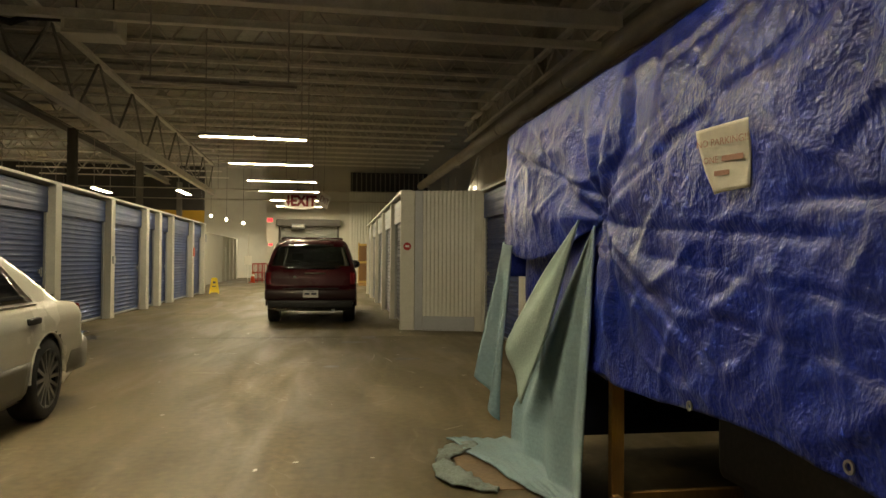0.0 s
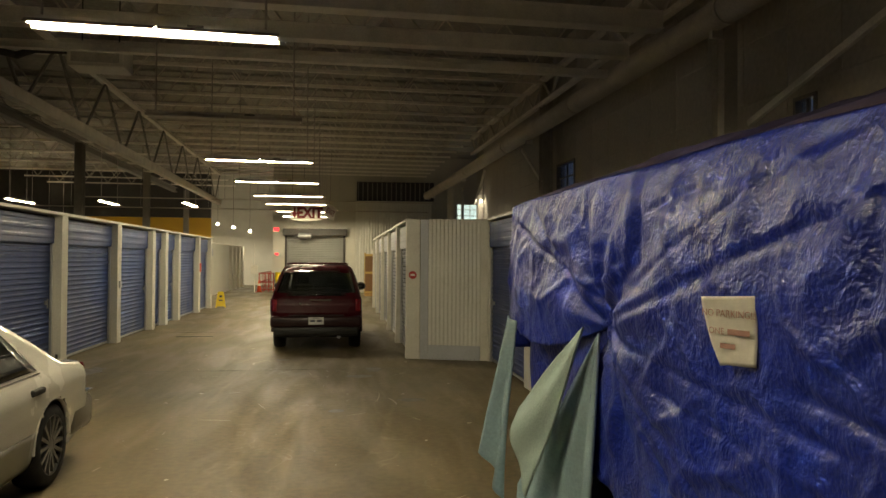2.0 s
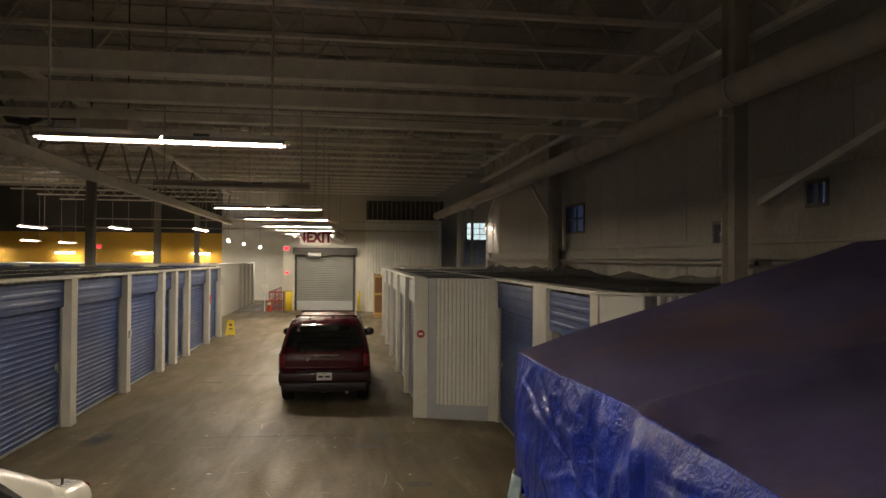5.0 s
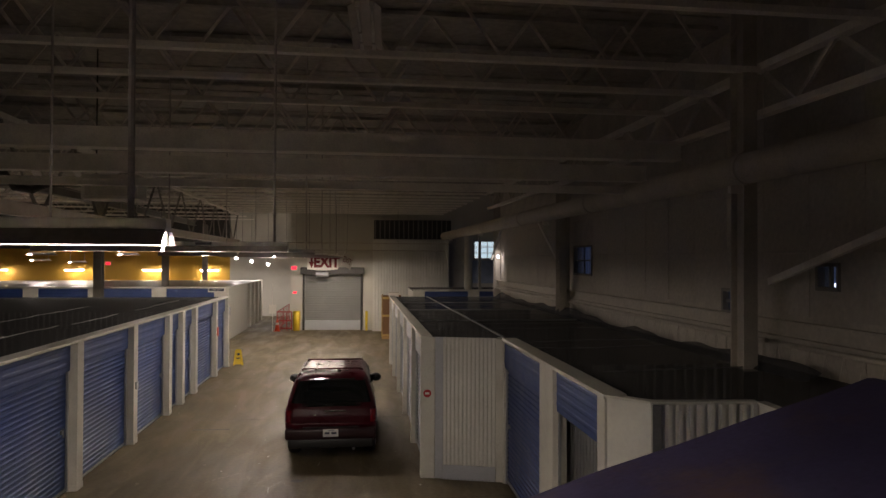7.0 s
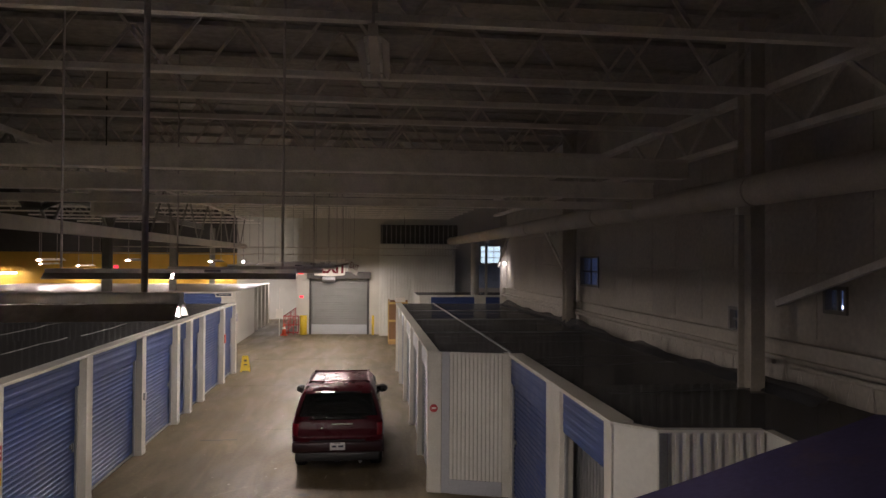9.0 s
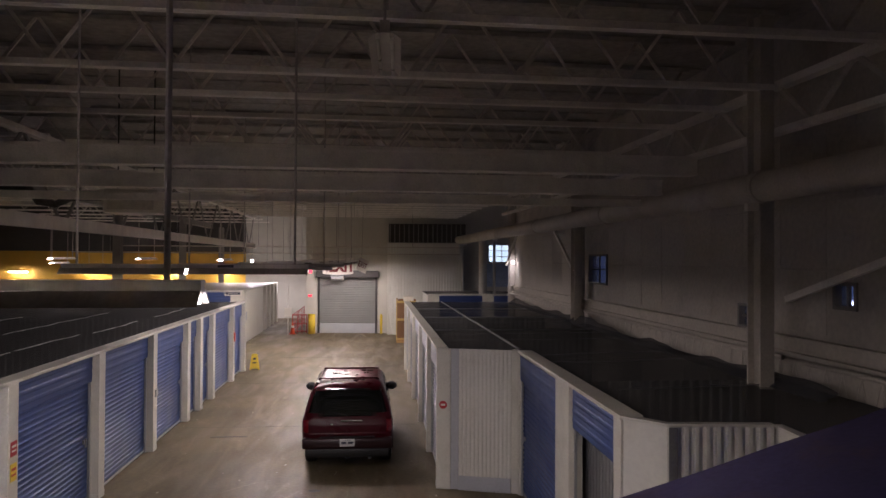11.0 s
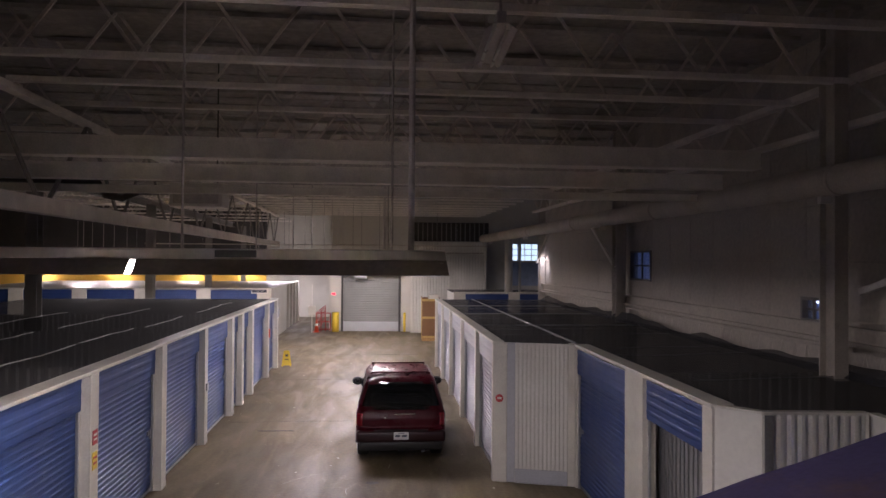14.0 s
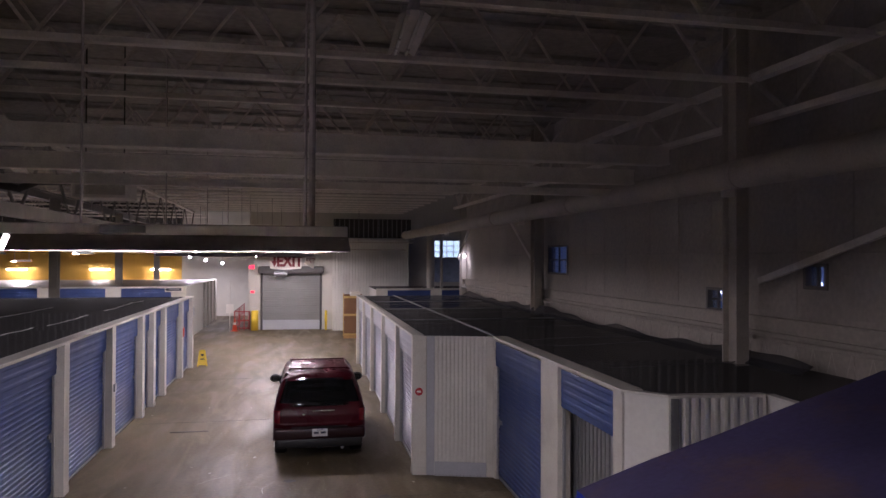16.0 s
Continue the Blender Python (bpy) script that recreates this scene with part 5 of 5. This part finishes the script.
grid(bm, 60, 30, sheet_end)
bmesh.ops.remove_doubles(bm, verts=bm.verts, dist=0.004)
grid(bm, 30, 14, lambda u, v: (1.53 + 0.03 * math.sin(u * 9 + v * 4), 3.62 + 1.5 * u, 0.70 + 0.92 * v))
solid(part("side_sheet", bm, TARP, tarp, "wrinkled shiny blue woven plastic", True), 0.003)
bm = bmesh.new()


def roof_sheet(u, v):
    y = -2.5 + 8.0 * u
    x = face_x(y) + lean(y) - tarp_fold(y, top_z(y)) * 0.12 - 0.006 + 4.2 * v
    xs = x - face_x(y) - lean(y)
    z = top_z(y) + 0.306 * min(xs, 2.83) - 0.25 * max(0, xs - 2.83) + 0.02 * max(0, ridge(x * 0.9, y * 0.9, 2)) * min(1, max(0, xs) * 4) + 0.002
    if xs > 0.05:
        z += 0.045 * math.exp(-((y - 3.25 + xs * 0.25) / 0.07) ** 2) - 0.05 * math.exp(-((y - 2.9 + xs * 0.25) / 0.3) ** 2)
    return (x, y, z)


grid(bm, 130, 70, roof_sheet)
part("roof_sheet", bm, TARP_TOP, tarp, "dust-covered tarpaulin roof", True)
for y, z in ((2.5, 0.80), (1.66, 0.82), (0.7, 0.81)):
    bm = bmesh.new()
    for k in range(14):
        a, b2 = 2 * math.pi * k / 14, 2 * math.pi * (k + 1) / 14
        bar(bm, (0, 0.015 * math.cos(a), 0.015 * math.sin(a)), (0, 0.015 * math.cos(b2), 0.015 * math.sin(b2)), 0.006, 0.008)
    part("grommet", bm, ALLOY, tarp, "brass eyelet", m=pose(face_x(y) - tarp_fold(y, z) + 0.028, y, z))

stall = thing("timber_stall_frame", pose(0, 0, 0), "raw timber frame under the tarpaulin", "timber frame")
for x, y in ((1.56, 3.63), (1.56, 0.6), (1.56, 5.1), (4.1, 5.05), (4.1, 0.6), (4.1, 3.6)):
    part("leg", boxes((x, x + 0.07, y, y + 0.05, 0, 2.18), bevel=0.004), WOOD, stall)
part("base_rail", boxes((1.56, 1.6, -2.0, 3.63, 0.0, 0.11), bevel=0.004), WOOD, stall)
part("base_rail", boxes((1.63, 4.1, 3.64, 3.68, 0.0, 0.11), bevel=0.004), WOOD, stall)
part("top_rail", boxes((1.58, 1.63, -2.3, 5.12, 2.1, 2.19), bevel=0.004), WOOD, stall)
# added dark box and navy sheet that stand in for the stall's shaded inside
stall_fill = thing("dark_covered_load", pose(0, 0, 0), "dark box added to fill the shaded inside of the stall", "covered load")
part("load", boxes((2.0, 4.0, -2.0, 3.4, 0.25, 1.9), bevel=0.06), DARK_STEEL, stall_fill)
part("skid", boxes((2.1, 2.2, -1.9, 3.3, 0.0, 0.25)), BLACK, stall_fill)
part("skid", boxes((3.8, 3.9, -1.9, 3.3, 0.0, 0.25)), BLACK, stall_fill)
part("far_shade_sheet", boxes((1.8, 3.9, 4.9, 4.96, 0.1, 2.1)), mat("navy_shade_sheet", (0.01, 0.014, 0.05), 0.7), stall_fill)

# notice on the tarpaulin
note = thing("paper_notice", pose(1.345, 2.18, 1.645) @ pose(0, 0, 0, 0, 0, -73.0) @ pose(0, 0, 0, 90, 0, 0), "crumpled paper notice pinned to the tarpaulin", "notice")
bm = bmesh.new()
grid(bm, 14, 18, lambda u, v: ((u - 0.5) * (0.215 + 0.03 * v) + 0.02 * v * (0.5 - u) + (0.075 * (1 - v) ** 1.5 if u < 0.5 else 0) * (0.5 - u) * 2, (v - 0.5) * 0.215 + 0.012 * u,
                                0.004 + 0.0015 * math.sin(v * 7 + u * 2) + 0.002 * noise.noise(Vector((u * 4, v * 4, 2)))))
solid(part("sheet", bm, PAPER, note, "", True), 0.001)
words("NO PARKING!!", 0.032, FADED_RED, note, pose(0.0, 0.058, 0.0085), 0.0004)
words("ONE", 0.03, FADED_RED, note, pose(-0.045, 0.002, 0.0085), 0.0004)
part("print_bar", boxes((0.0, 0.085, -0.006, 0.012, 0.008, 0.0088)), FADED_RED, note)
part("print_bar", boxes((-0.03, 0.03, -0.05, -0.034, 0.008, 0.0088)), FADED_RED, note)


# quilted blankets
def drape(name, nu, nv, f, material, label, thick=0.012):
    bm = bmesh.new()
    grid(bm, nu, nv, f)
    ob = solid(part(name, bm, material, None, "", True), thick)
    return tagged(ob, label, "blanket", "hanging blankets")


def big_drape(u, v):
    # u along the stall, v downwards from the tied knot to the floor and out over it
    spread = min(1, v * 1.9)
    y = 3.57 + 0.06 * v + spread * (u * 1.50) + 0.04 * math.sin(u * 14) * spread
    run = v * 2.35
    if run < 1.49:
        z, out = 1.50 - run, 0.03 * math.sin(u * 17 + v * 3) * spread + 0.05 * v
    else:
        k = run - 1.49
        z, out = 0.02 + 0.03 * abs(noise.noise(Vector((u * 5, k * 6, 1)))) + 0.03 * max(0, 1 - k * 8), 0.08 + k * (0.06 + 0.42 * u)
        y += k * 0.1
    return (1.46 - out - 0.02, y, z)


drape("quilted_blanket", 40, 70, big_drape, BLANKET, "pale blue quilted moving blanket hanging to the floor")


def flap(u, v):
    # folded-over corner: from the knot to the far edge and down to a point
    a, b, c = Vector((1.36, 3.58, 1.53)), Vector((1.29, 4.68, 0.90)), Vector((1.25, 4.22, 0.47))
    p = a * (1 - v) + (b * (1 - u) + c * u) * v
    p.x -= 0.05 * math.sin(math.pi * u) * v + 0.02 * math.sin(u * 9 + v * 5) * v
    return p


drape("folded_blanket_flap", 24, 30, flap, BLANKET_PALE, "pale lining of the blanket folded over into a point")


def strip(u, v):
    a = Vector((1.37 + 0.03 * u, 5.24 - 0.12 * u, 1.46 - 0.03 * u))
    b = Vector((1.18 + 0.14 * u, 5.18 - 0.12 * u, 0.48 - 0.30 * u))
    p = a.lerp(b, v)
    p.x -= 0.05 * math.sin(u * 7 + v * 2) * v + 0.03 * math.sin(math.pi * u)
    return p


drape("narrow_blanket", 16, 36, strip, BLANKET, "narrow pale blue blanket hanging at the stall's corner")


def ribbon(u, v):
    """A ragged blanket edge trailing in a loop over the floor."""
    t = u * 2.6 - 0.5
    cx, cy = 1.20 - 0.40 * math.cos(t - 0.9) * 0.95, 4.55 - 0.52 * math.sin(t - 0.9)
    w = (v - 0.5) * (0.15 + 0.06 * math.sin(u * 11) + 0.05 * noise.noise(Vector((u * 20, 3, 1))))
    z = 0.014 + 0.018 * math.sin(math.pi * v) * (0.6 + 0.4 * math.sin(u * 17)) + 0.035 * abs(noise.noise(Vector((u * 9, v * 3, 4))))
    return (cx - w * math.cos(t - 0.9), cy - w * math.sin(t - 0.9), z)


drape("trailing_blanket_edge", 50, 10, ribbon, mat("dirty_blanket_edge", (0.22, 0.27, 0.26), 0.9, 0, 0.3, 8, 60, 0.3, spec=0.2, dirt=(0.09, 0.07, 0.05), dirt_amount=0.9), "ragged dirty blanket edge trailing over the floor", 0.01)
card = boxes((0.92, 1.40, 4.1, 4.9, 0.0, 0.006))
tagged(part("flattened_cardboard", card, mat("dirty_cardboard", (0.19, 0.13, 0.075), 0.8, 0, 0.25, 5, 40, 0.1)), "dirty flattened cardboard lying on the floor", "cardboard")


# ---------------------------------------------------------------- signs and small things
sign = thing("exit_banner", pose(-1.44, 32.6, 3.98) @ Matrix.Diagonal((1.2, 1, 1.4, 1)), "white hanging banner with red lettering and an arrow", "sign")
bm = bmesh.new()
grid(bm, 20, 6, lambda u, v: ((u - 0.5) * 1.14, 0.05 * math.sin(math.pi * u), (v - 0.5) * 0.52 - 0.04 * math.sin(math.pi * u)))
solid(part("banner", bm, SIGN_WHITE, sign), 0.006)
words("EXIT", 0.46, EXIT_INK, sign, pose(0.14, 0.0, -0.045) @ pose(0, 0, 0, 90, 0, 0), 0.008, bold=0.022)
part("arrow", boxes((-0.45, -0.37, -0.012, 0.0, -0.02, 0.14)), EXIT_INK, sign)
bm = bmesh.new()
prism(bm, [(-0.52, -0.02), (-0.30, -0.02), (-0.41, -0.22)], -0.012, 0.0)
part("arrow_head", bm, EXIT_INK, sign)
for x in (-0.5, 0.5):
    bm = bmesh.new()
    rod(bm, (x, 0.01, 0.24), (x, 0.01, 2.68), 0.006, 6)
    part("cord", bm, DARK_STEEL, sign)
side = thing("tilted_exit_banner", pose(-0.36, 32.9, 4.0, 0, 22, 42) @ Matrix.Diagonal((0.75, 1, 1.15, 1)), "second banner hung askew with red lettering", "sign")
part("banner", boxes((-0.4, 0.4, -0.01, 0.01, -0.26, 0.26)), SIGN_WHITE, side)
words("EXIT", 0.34, EXIT_INK, side, pose(0.0, -0.012, -0.01) @ pose(0, 0, 0, 90, 0, 0), 0.004)
bm = bmesh.new()
rod(bm, (-0.2, 0, 0.255), (-1.9, 0, 3.25), 0.006, 6)
part("cord", bm, DARK_STEEL, side)

ow = thing("one_way_sign", pose(-6.85, 36.85, 2.52) @ Matrix.Diagonal((0.85, 1, 0.85, 1)), "white one way sign with a black arrow", "sign")
part("board", boxes((-0.5, 0.5, -0.03, 0.0, -0.14, 0.14), bevel=0.004), SIGN_WHITE, ow)
part("arrow", boxes((-0.38, 0.4, -0.036, -0.0305, -0.08, 0.08)), INK, ow)
bm = bmesh.new()
prism(bm, [(-0.38, 0.12), (-0.38, -0.12), (-0.48, 0.0)], -0.036, -0.0305)
part("arrow_head", bm, INK, ow)
words("ONE WAY", 0.12, SIGN_WHITE, ow, pose(0.0, -0.038, 0.0) @ pose(0, 0, 0, 90, 0, 0), 0.002)

wf = thing("wet_floor_sign", pose(-4.4, 28.35, 0, 0, 0, 8) @ Matrix.Diagonal((0.7, 0.7, 0.7, 1)), "yellow plastic folding wet floor sign", "floor sign")
for s in (-1, 1):
    bm = bmesh.new()
    prism(bm, [(-0.27, 0), (-0.2, 0), (-0.17, 0.06), (0.17, 0.06), (0.2, 0), (0.27, 0), (0.16, 0.84), (0.08, 0.88), (-0.08, 0.88), (-0.16, 0.84)], -0.012, 0.012)
    bmesh.ops.transform(bm, matrix=pose(0, 0.15 * s, 0, 10 * s, 0, 0), verts=bm.verts)
    part("board", bm, YELLOW, wf)
part("print_bar", boxes((-0.07, 0.07, -0.075, -0.07, 0.55, 0.66), (-0.1, 0.1, -0.11, -0.105, 0.36, 0.42)), INK, wf, m=pose(0, -0.02, 0))

notices = ((-6.35, 1.62, 0.2, RED_INK, "red"), (-6.35, 1.28, 0.24, YELLOW, "yellow"))
for s, z, h, mt, nm in notices:
    nt = thing("post_notice", LEFT @ pose(s + 0.14, -0.004, z), "small " + nm + " notice plate on a white door post", "sign", "post notices")
    part("plate", boxes((-0.085, 0.085, -0.006, 0.0, 0, h), bevel=0.002), mt, nt)
    part("print_bar", boxes((-0.06, 0.06, -0.009, -0.0065, h * 0.6, h * 0.75), (-0.06, 0.06, -0.009, -0.0065, h * 0.3, h * 0.42)), SIGN_WHITE if nm == "red" else RED_INK, nt)
for s, z, h, mt in ((9.06, 1.4, 0.3, CONE_RED), (0.02, 1.2, 0.16, GALV), (11.34, 1.95, 0.3, GREY_DOOR)):
    nt = thing("post_plate", LEFT @ pose(s + 0.14, -0.004, z), "small plate fixed to a white door post", "plate", "post notices")
    part("plate", boxes((-0.08, 0.08, -0.03, 0.0, 0, h), bevel=0.004), mt, nt)

ex = thing("lit_exit_sign", END @ pose(-2.2, -0.06, 3.55), "glowing red exit sign box on the end wall", "exit sign", "lit exit signs")
part("box", boxes((-0.18, 0.18, 0.0, 0.055, -0.13, 0.13), bevel=0.01), SIGN_WHITE, ex)
part("face", boxes((-0.15, 0.15, -0.006, 0.0, -0.1, 0.1)), RED_GLOW, ex)
copy_thing(ex, END @ pose(-2.15, -0.06, 2.15) @ Matrix.Diagonal((0.7, 1, 0.6, 1)))
copy_thing(ex, pose(-17.1, 51.94, 3.7))

for x in (-2.0, 1.95):
    b = thing("bollard", END @ pose(x, -0.25, 0), "yellow painted steel bollard beside the shutter", "bollard", "shutter bollards")
    bm = bmesh.new()
    rod(bm, (0, 0, 0), (0, 0, 1.1), 0.2 if x < 0 else 0.07, 20)
    part("post", bm, YELLOW, b, "", True)

rl = thing("red_railing", pose(-4.45, 41.7, 0, 0, 0, 0), "red painted pipe railing along a ramp", "railing")
for i in range(9):
    bm = bmesh.new()
    rod(bm, (0.0 + 0.0 * i, i * 0.85, 0), (0.0, i * 0.85, 1.05), 0.03 if i % 4 == 0 else 0.014, 8)
    part("post", bm, RED_RAIL, rl)
for z in (0.12, 0.55, 1.05):
    bm = bmesh.new()
    rod(bm, (0, -0.1, z), (0, 6.9, z), 0.03, 10)
    part("rail", bm, RED_RAIL, rl)
bm = bmesh.new()
for z in (0.12, 0.55, 1.05):
    rod(bm, (0.0, 0, z), (0.8, 0, z), 0.03, 10)
for x in (0.27, 0.53, 0.8):
    rod(bm, (x, 0, 0), (x, 0, 1.05), 0.025, 8)
part("end_hoop", bm, RED_RAIL, rl)
cone = thing("traffic_cone", pose(-4.4, 41.3, 0), "orange-red traffic cone by the railing", "traffic cone")
bm = bmesh.new()
rod(bm, (0, 0, 0.03), (0, 0, 0.7), 0.14, 20, 0.03)
part("cone", bm, CONE_RED, cone, "", True)
part("base", boxes((-0.19, 0.19, -0.19, 0.19, 0, 0.03), bevel=0.008), CONE_RED, cone)
bm = bmesh.new()
rod(bm, (0, 0, 0.36), (0, 0, 0.48), 0.095, 20, 0.075)
part("band", bm, SIGN_WHITE, cone)
ps = thing("pole_sign", pose(-4.65, 41.2, 0), "white notice board on a thin pole", "sign")
bm = bmesh.new()
rod(bm, (0, 0, 0), (0, 0, 2.7), 0.02, 8)
part("pole", bm, SIGN_WHITE, ps)
part("board", boxes((-0.2, 0.2, -0.03, -0.02, 1.0, 1.5), bevel=0.004), SIGN_WHITE, ps)

crate = thing("wooden_crate", pose(1.85, 37.3, 0, 0, 0, -3) @ Matrix.Diagonal((1.2, 1.2, 1.2, 1)), "tall yellow and brown wooden crate on skids", "crate")
part("side_panel", boxes((-0.42, -0.39, -0.5, 0.9, 0.1, 1.85)), CRATE_YELLOW, crate, "yellow plywood side")
for i in range(4):
    part("plank", boxes((-0.38 + i * 0.2, -0.2 + i * 0.2, -0.5, -0.47, 0.1, 1.78)), BROWN_WOOD, crate)
for z in (0.12, 0.95, 1.7):
    part("batten", boxes((-0.38, 0.42, -0.53, -0.5, z, z + 0.09)), CRATE_YELLOW, crate)
part("back_panel", boxes((-0.38, 0.42, 0.86, 0.9, 0.1, 1.8)), BROWN_WOOD, crate)
part("skid", boxes((-0.4, 0.42, -0.5, -0.4, 0, 0.1)), WOOD, crate)
part("skid", boxes((-0.4, 0.42, 0.8, 0.9, 0, 0.1)), WOOD, crate)
bx2 = thing("cardboard_box", pose(1.95, 37.2, 2.14), "pale boxes stacked on the wooden crate", "box")
part("carton", boxes((-0.25, 0.25, -0.4, 0.2, 0, 0.22), bevel=0.006), PAPER, bx2)

joint = thing("floor_strip", pose(-3.3, 17.8, 0.0, 0, 0, -2), "thin dark steel strip let into the floor", "floor strip", "", "structure")
part("strip", boxes((-0.42, 0.1, -0.035, 0.03, 0, 0.008), (0.1, 0.44, -0.02, 0.045, 0, 0.006), bevel=0.002), DARK_STEEL, joint)
for y in (12.4, 18.8, 25.2, 31.6):
    ob = part("floor_joint", boxes((-4.6, 1.3 if y > 13 else 5.5, y, y + 0.008, 0.0, 0.002)), DARK_STEEL)
    tagged(ob, "thin dark joint sawn in the concrete floor", "floor joint", "floor joints", "structure")

random.seed(5)
SCUFF = mat("pale_floor_scuff", (0.27, 0.245, 0.18), 0.45, 0, 0.35, 9, 60, 0.1)
for i in range(26):
    cx, cy = random.gauss(-1.35, 0.75), random.uniform(6.5, 16.0)
    rad, a0, span, wd = random.uniform(0.5, 2.4), random.uniform(0, 6.28), random.uniform(0.12, 0.4), random.uniform(0.008, 0.03)

    def scuff(u, v):
        a = a0 + span * u
        w = wd * (v - 0.5) * math.sin(math.pi * u) ** 0.5 * (0.6 + 0.8 * abs(noise.noise(Vector((u * 9, i, 0)))))
        return (cx + (rad + w) * math.cos(a), cy + (rad + w) * math.sin(a), 0.003)

    bm = bmesh.new()
    grid(bm, 18, 1, scuff)
    tagged(part("floor_scuff", bm, SCUFF), "pale curved tyre scuff on the concrete", "scuff mark", "floor scuffs", "structure")
STAIN = mat("dark_oil_stain", (0.03, 0.025, 0.018), 0.4, 0, 0.4, 6, 50, 0.05)
for cx, cy, rx, ry in ((0.45, 11.6, 0.26, 0.16), (0.7, 12.3, 0.16, 0.3), (0.1, 9.0, 0.12, 0.12), (1.1, 9.6, 0.22, 0.14), (-0.9, 13.6, 0.14, 0.1), (-3.9, 12.5, 0.2, 0.5)):
    bm = bmesh.new()
    ring = [bm.verts.new((cx + rx * r * math.cos(a), cy + ry * r * math.sin(a), 0.0035)) for a, r in ((k * 0.2244, 0.7 + 0.6 * abs(noise.noise(Vector((k * 0.9, cx, cy))))) for k in range(28))]
    bm.faces.new(ring)
    tagged(part("oil_stain", bm, STAIN), "dark oily stain soaked into the concrete", "stain", "floor stains", "structure")

# ducts by the far window
for x, y, r in ((5.55, 35.2, 0.2), (6.15, 35.4, 0.07)):
    d = thing("vertical_duct", pose(x, y, 2.6), "white vertical duct by the far window", "duct", "far ducts")
    bm = bmesh.new()
    rod(bm, (0, 0, 0), (0, 0, 2.9), r, 20)
    part("barrel", bm, WHITE, d, "", True)
sp = thing("sprinkler_pipe", BUILD @ pose(0, 38.0, 4.9), "thin pale pipe across the end of the bay", "pipe")
bm = bmesh.new()
rod(bm, (-12, 0, 0), (5.9, 0, 0), 0.03, 10)
part("barrel", bm, PIPE, sp)
for x in (-9, -5, -1, 3):
    bm = bmesh.new()
    rod(bm, (x, 0, 0), (x, 0, 2.83), 0.008, 6)
    part("hanger_rod", bm, DARK_STEEL, sp)
ht = thing("ceiling_unit", BUILD @ pose(-3.7, 13.1, 5.08), "boxy beige heater hung under the beams", "heater")
part("casing", boxes((-0.45, 0.45, -0.3, 0.3, 0, 0.42), bevel=0.02), STEEL, ht)
for x in (-0.3, 0.3):
    bm = bmesh.new()
    rod(bm, (x, 0, 0.42), (x, 0, 2.6), 0.012, 6)
    part("hanger_rod", bm, DARK_STEEL, ht)
part("front_grille", boxes((-0.38, 0.38, -0.315, -0.3, 0.06, 0.36), bevel=0.006), WEB_STEEL, ht, "dull front cover")

fx = thing("bent_pipe", BUILD @ pose(0, 12.9, 0), "dark bent pipe run beside the hung heater", "pipe")
RUN = [(-4.2, 0.1, 5.36), (-4.7, 0.05, 5.34), (-4.95, 0.0, 5.22), (-5.2, -0.05, 5.26), (-5.35, -0.1, 5.5), (-7.4, -0.1, 5.52), (-10.2, -0.1, 5.5)]
for a, b in zip(RUN, RUN[1:]):
    bm = bmesh.new()
    rod(bm, a, b, 0.06, 12)
    bmesh.ops.create_uvsphere(bm, u_segments=10, v_segments=6, radius=0.065, matrix=Matrix.Translation(b))
    part("pipe_length", bm, DARK_STEEL, fx, "", True)

for y, z, w in ((9.0, 3.76, 0.14), (11.3, 3.53, 0.26)):
    yl = thing("yard_lamp", BUILD @ pose(WALL_X + 0.42, y, z), "small bright lamp out in the yard", "lamp", "yard lamps")
    part("lens", boxes((0, 0.03, -w / 2, w / 2, -0.025, 0.025), bevel=0.008), YARD_LAMP, yl)
    part("arm", boxes((0.03, 0.082, -0.02, 0.02, -0.015, 0.015)), STEEL, yl)
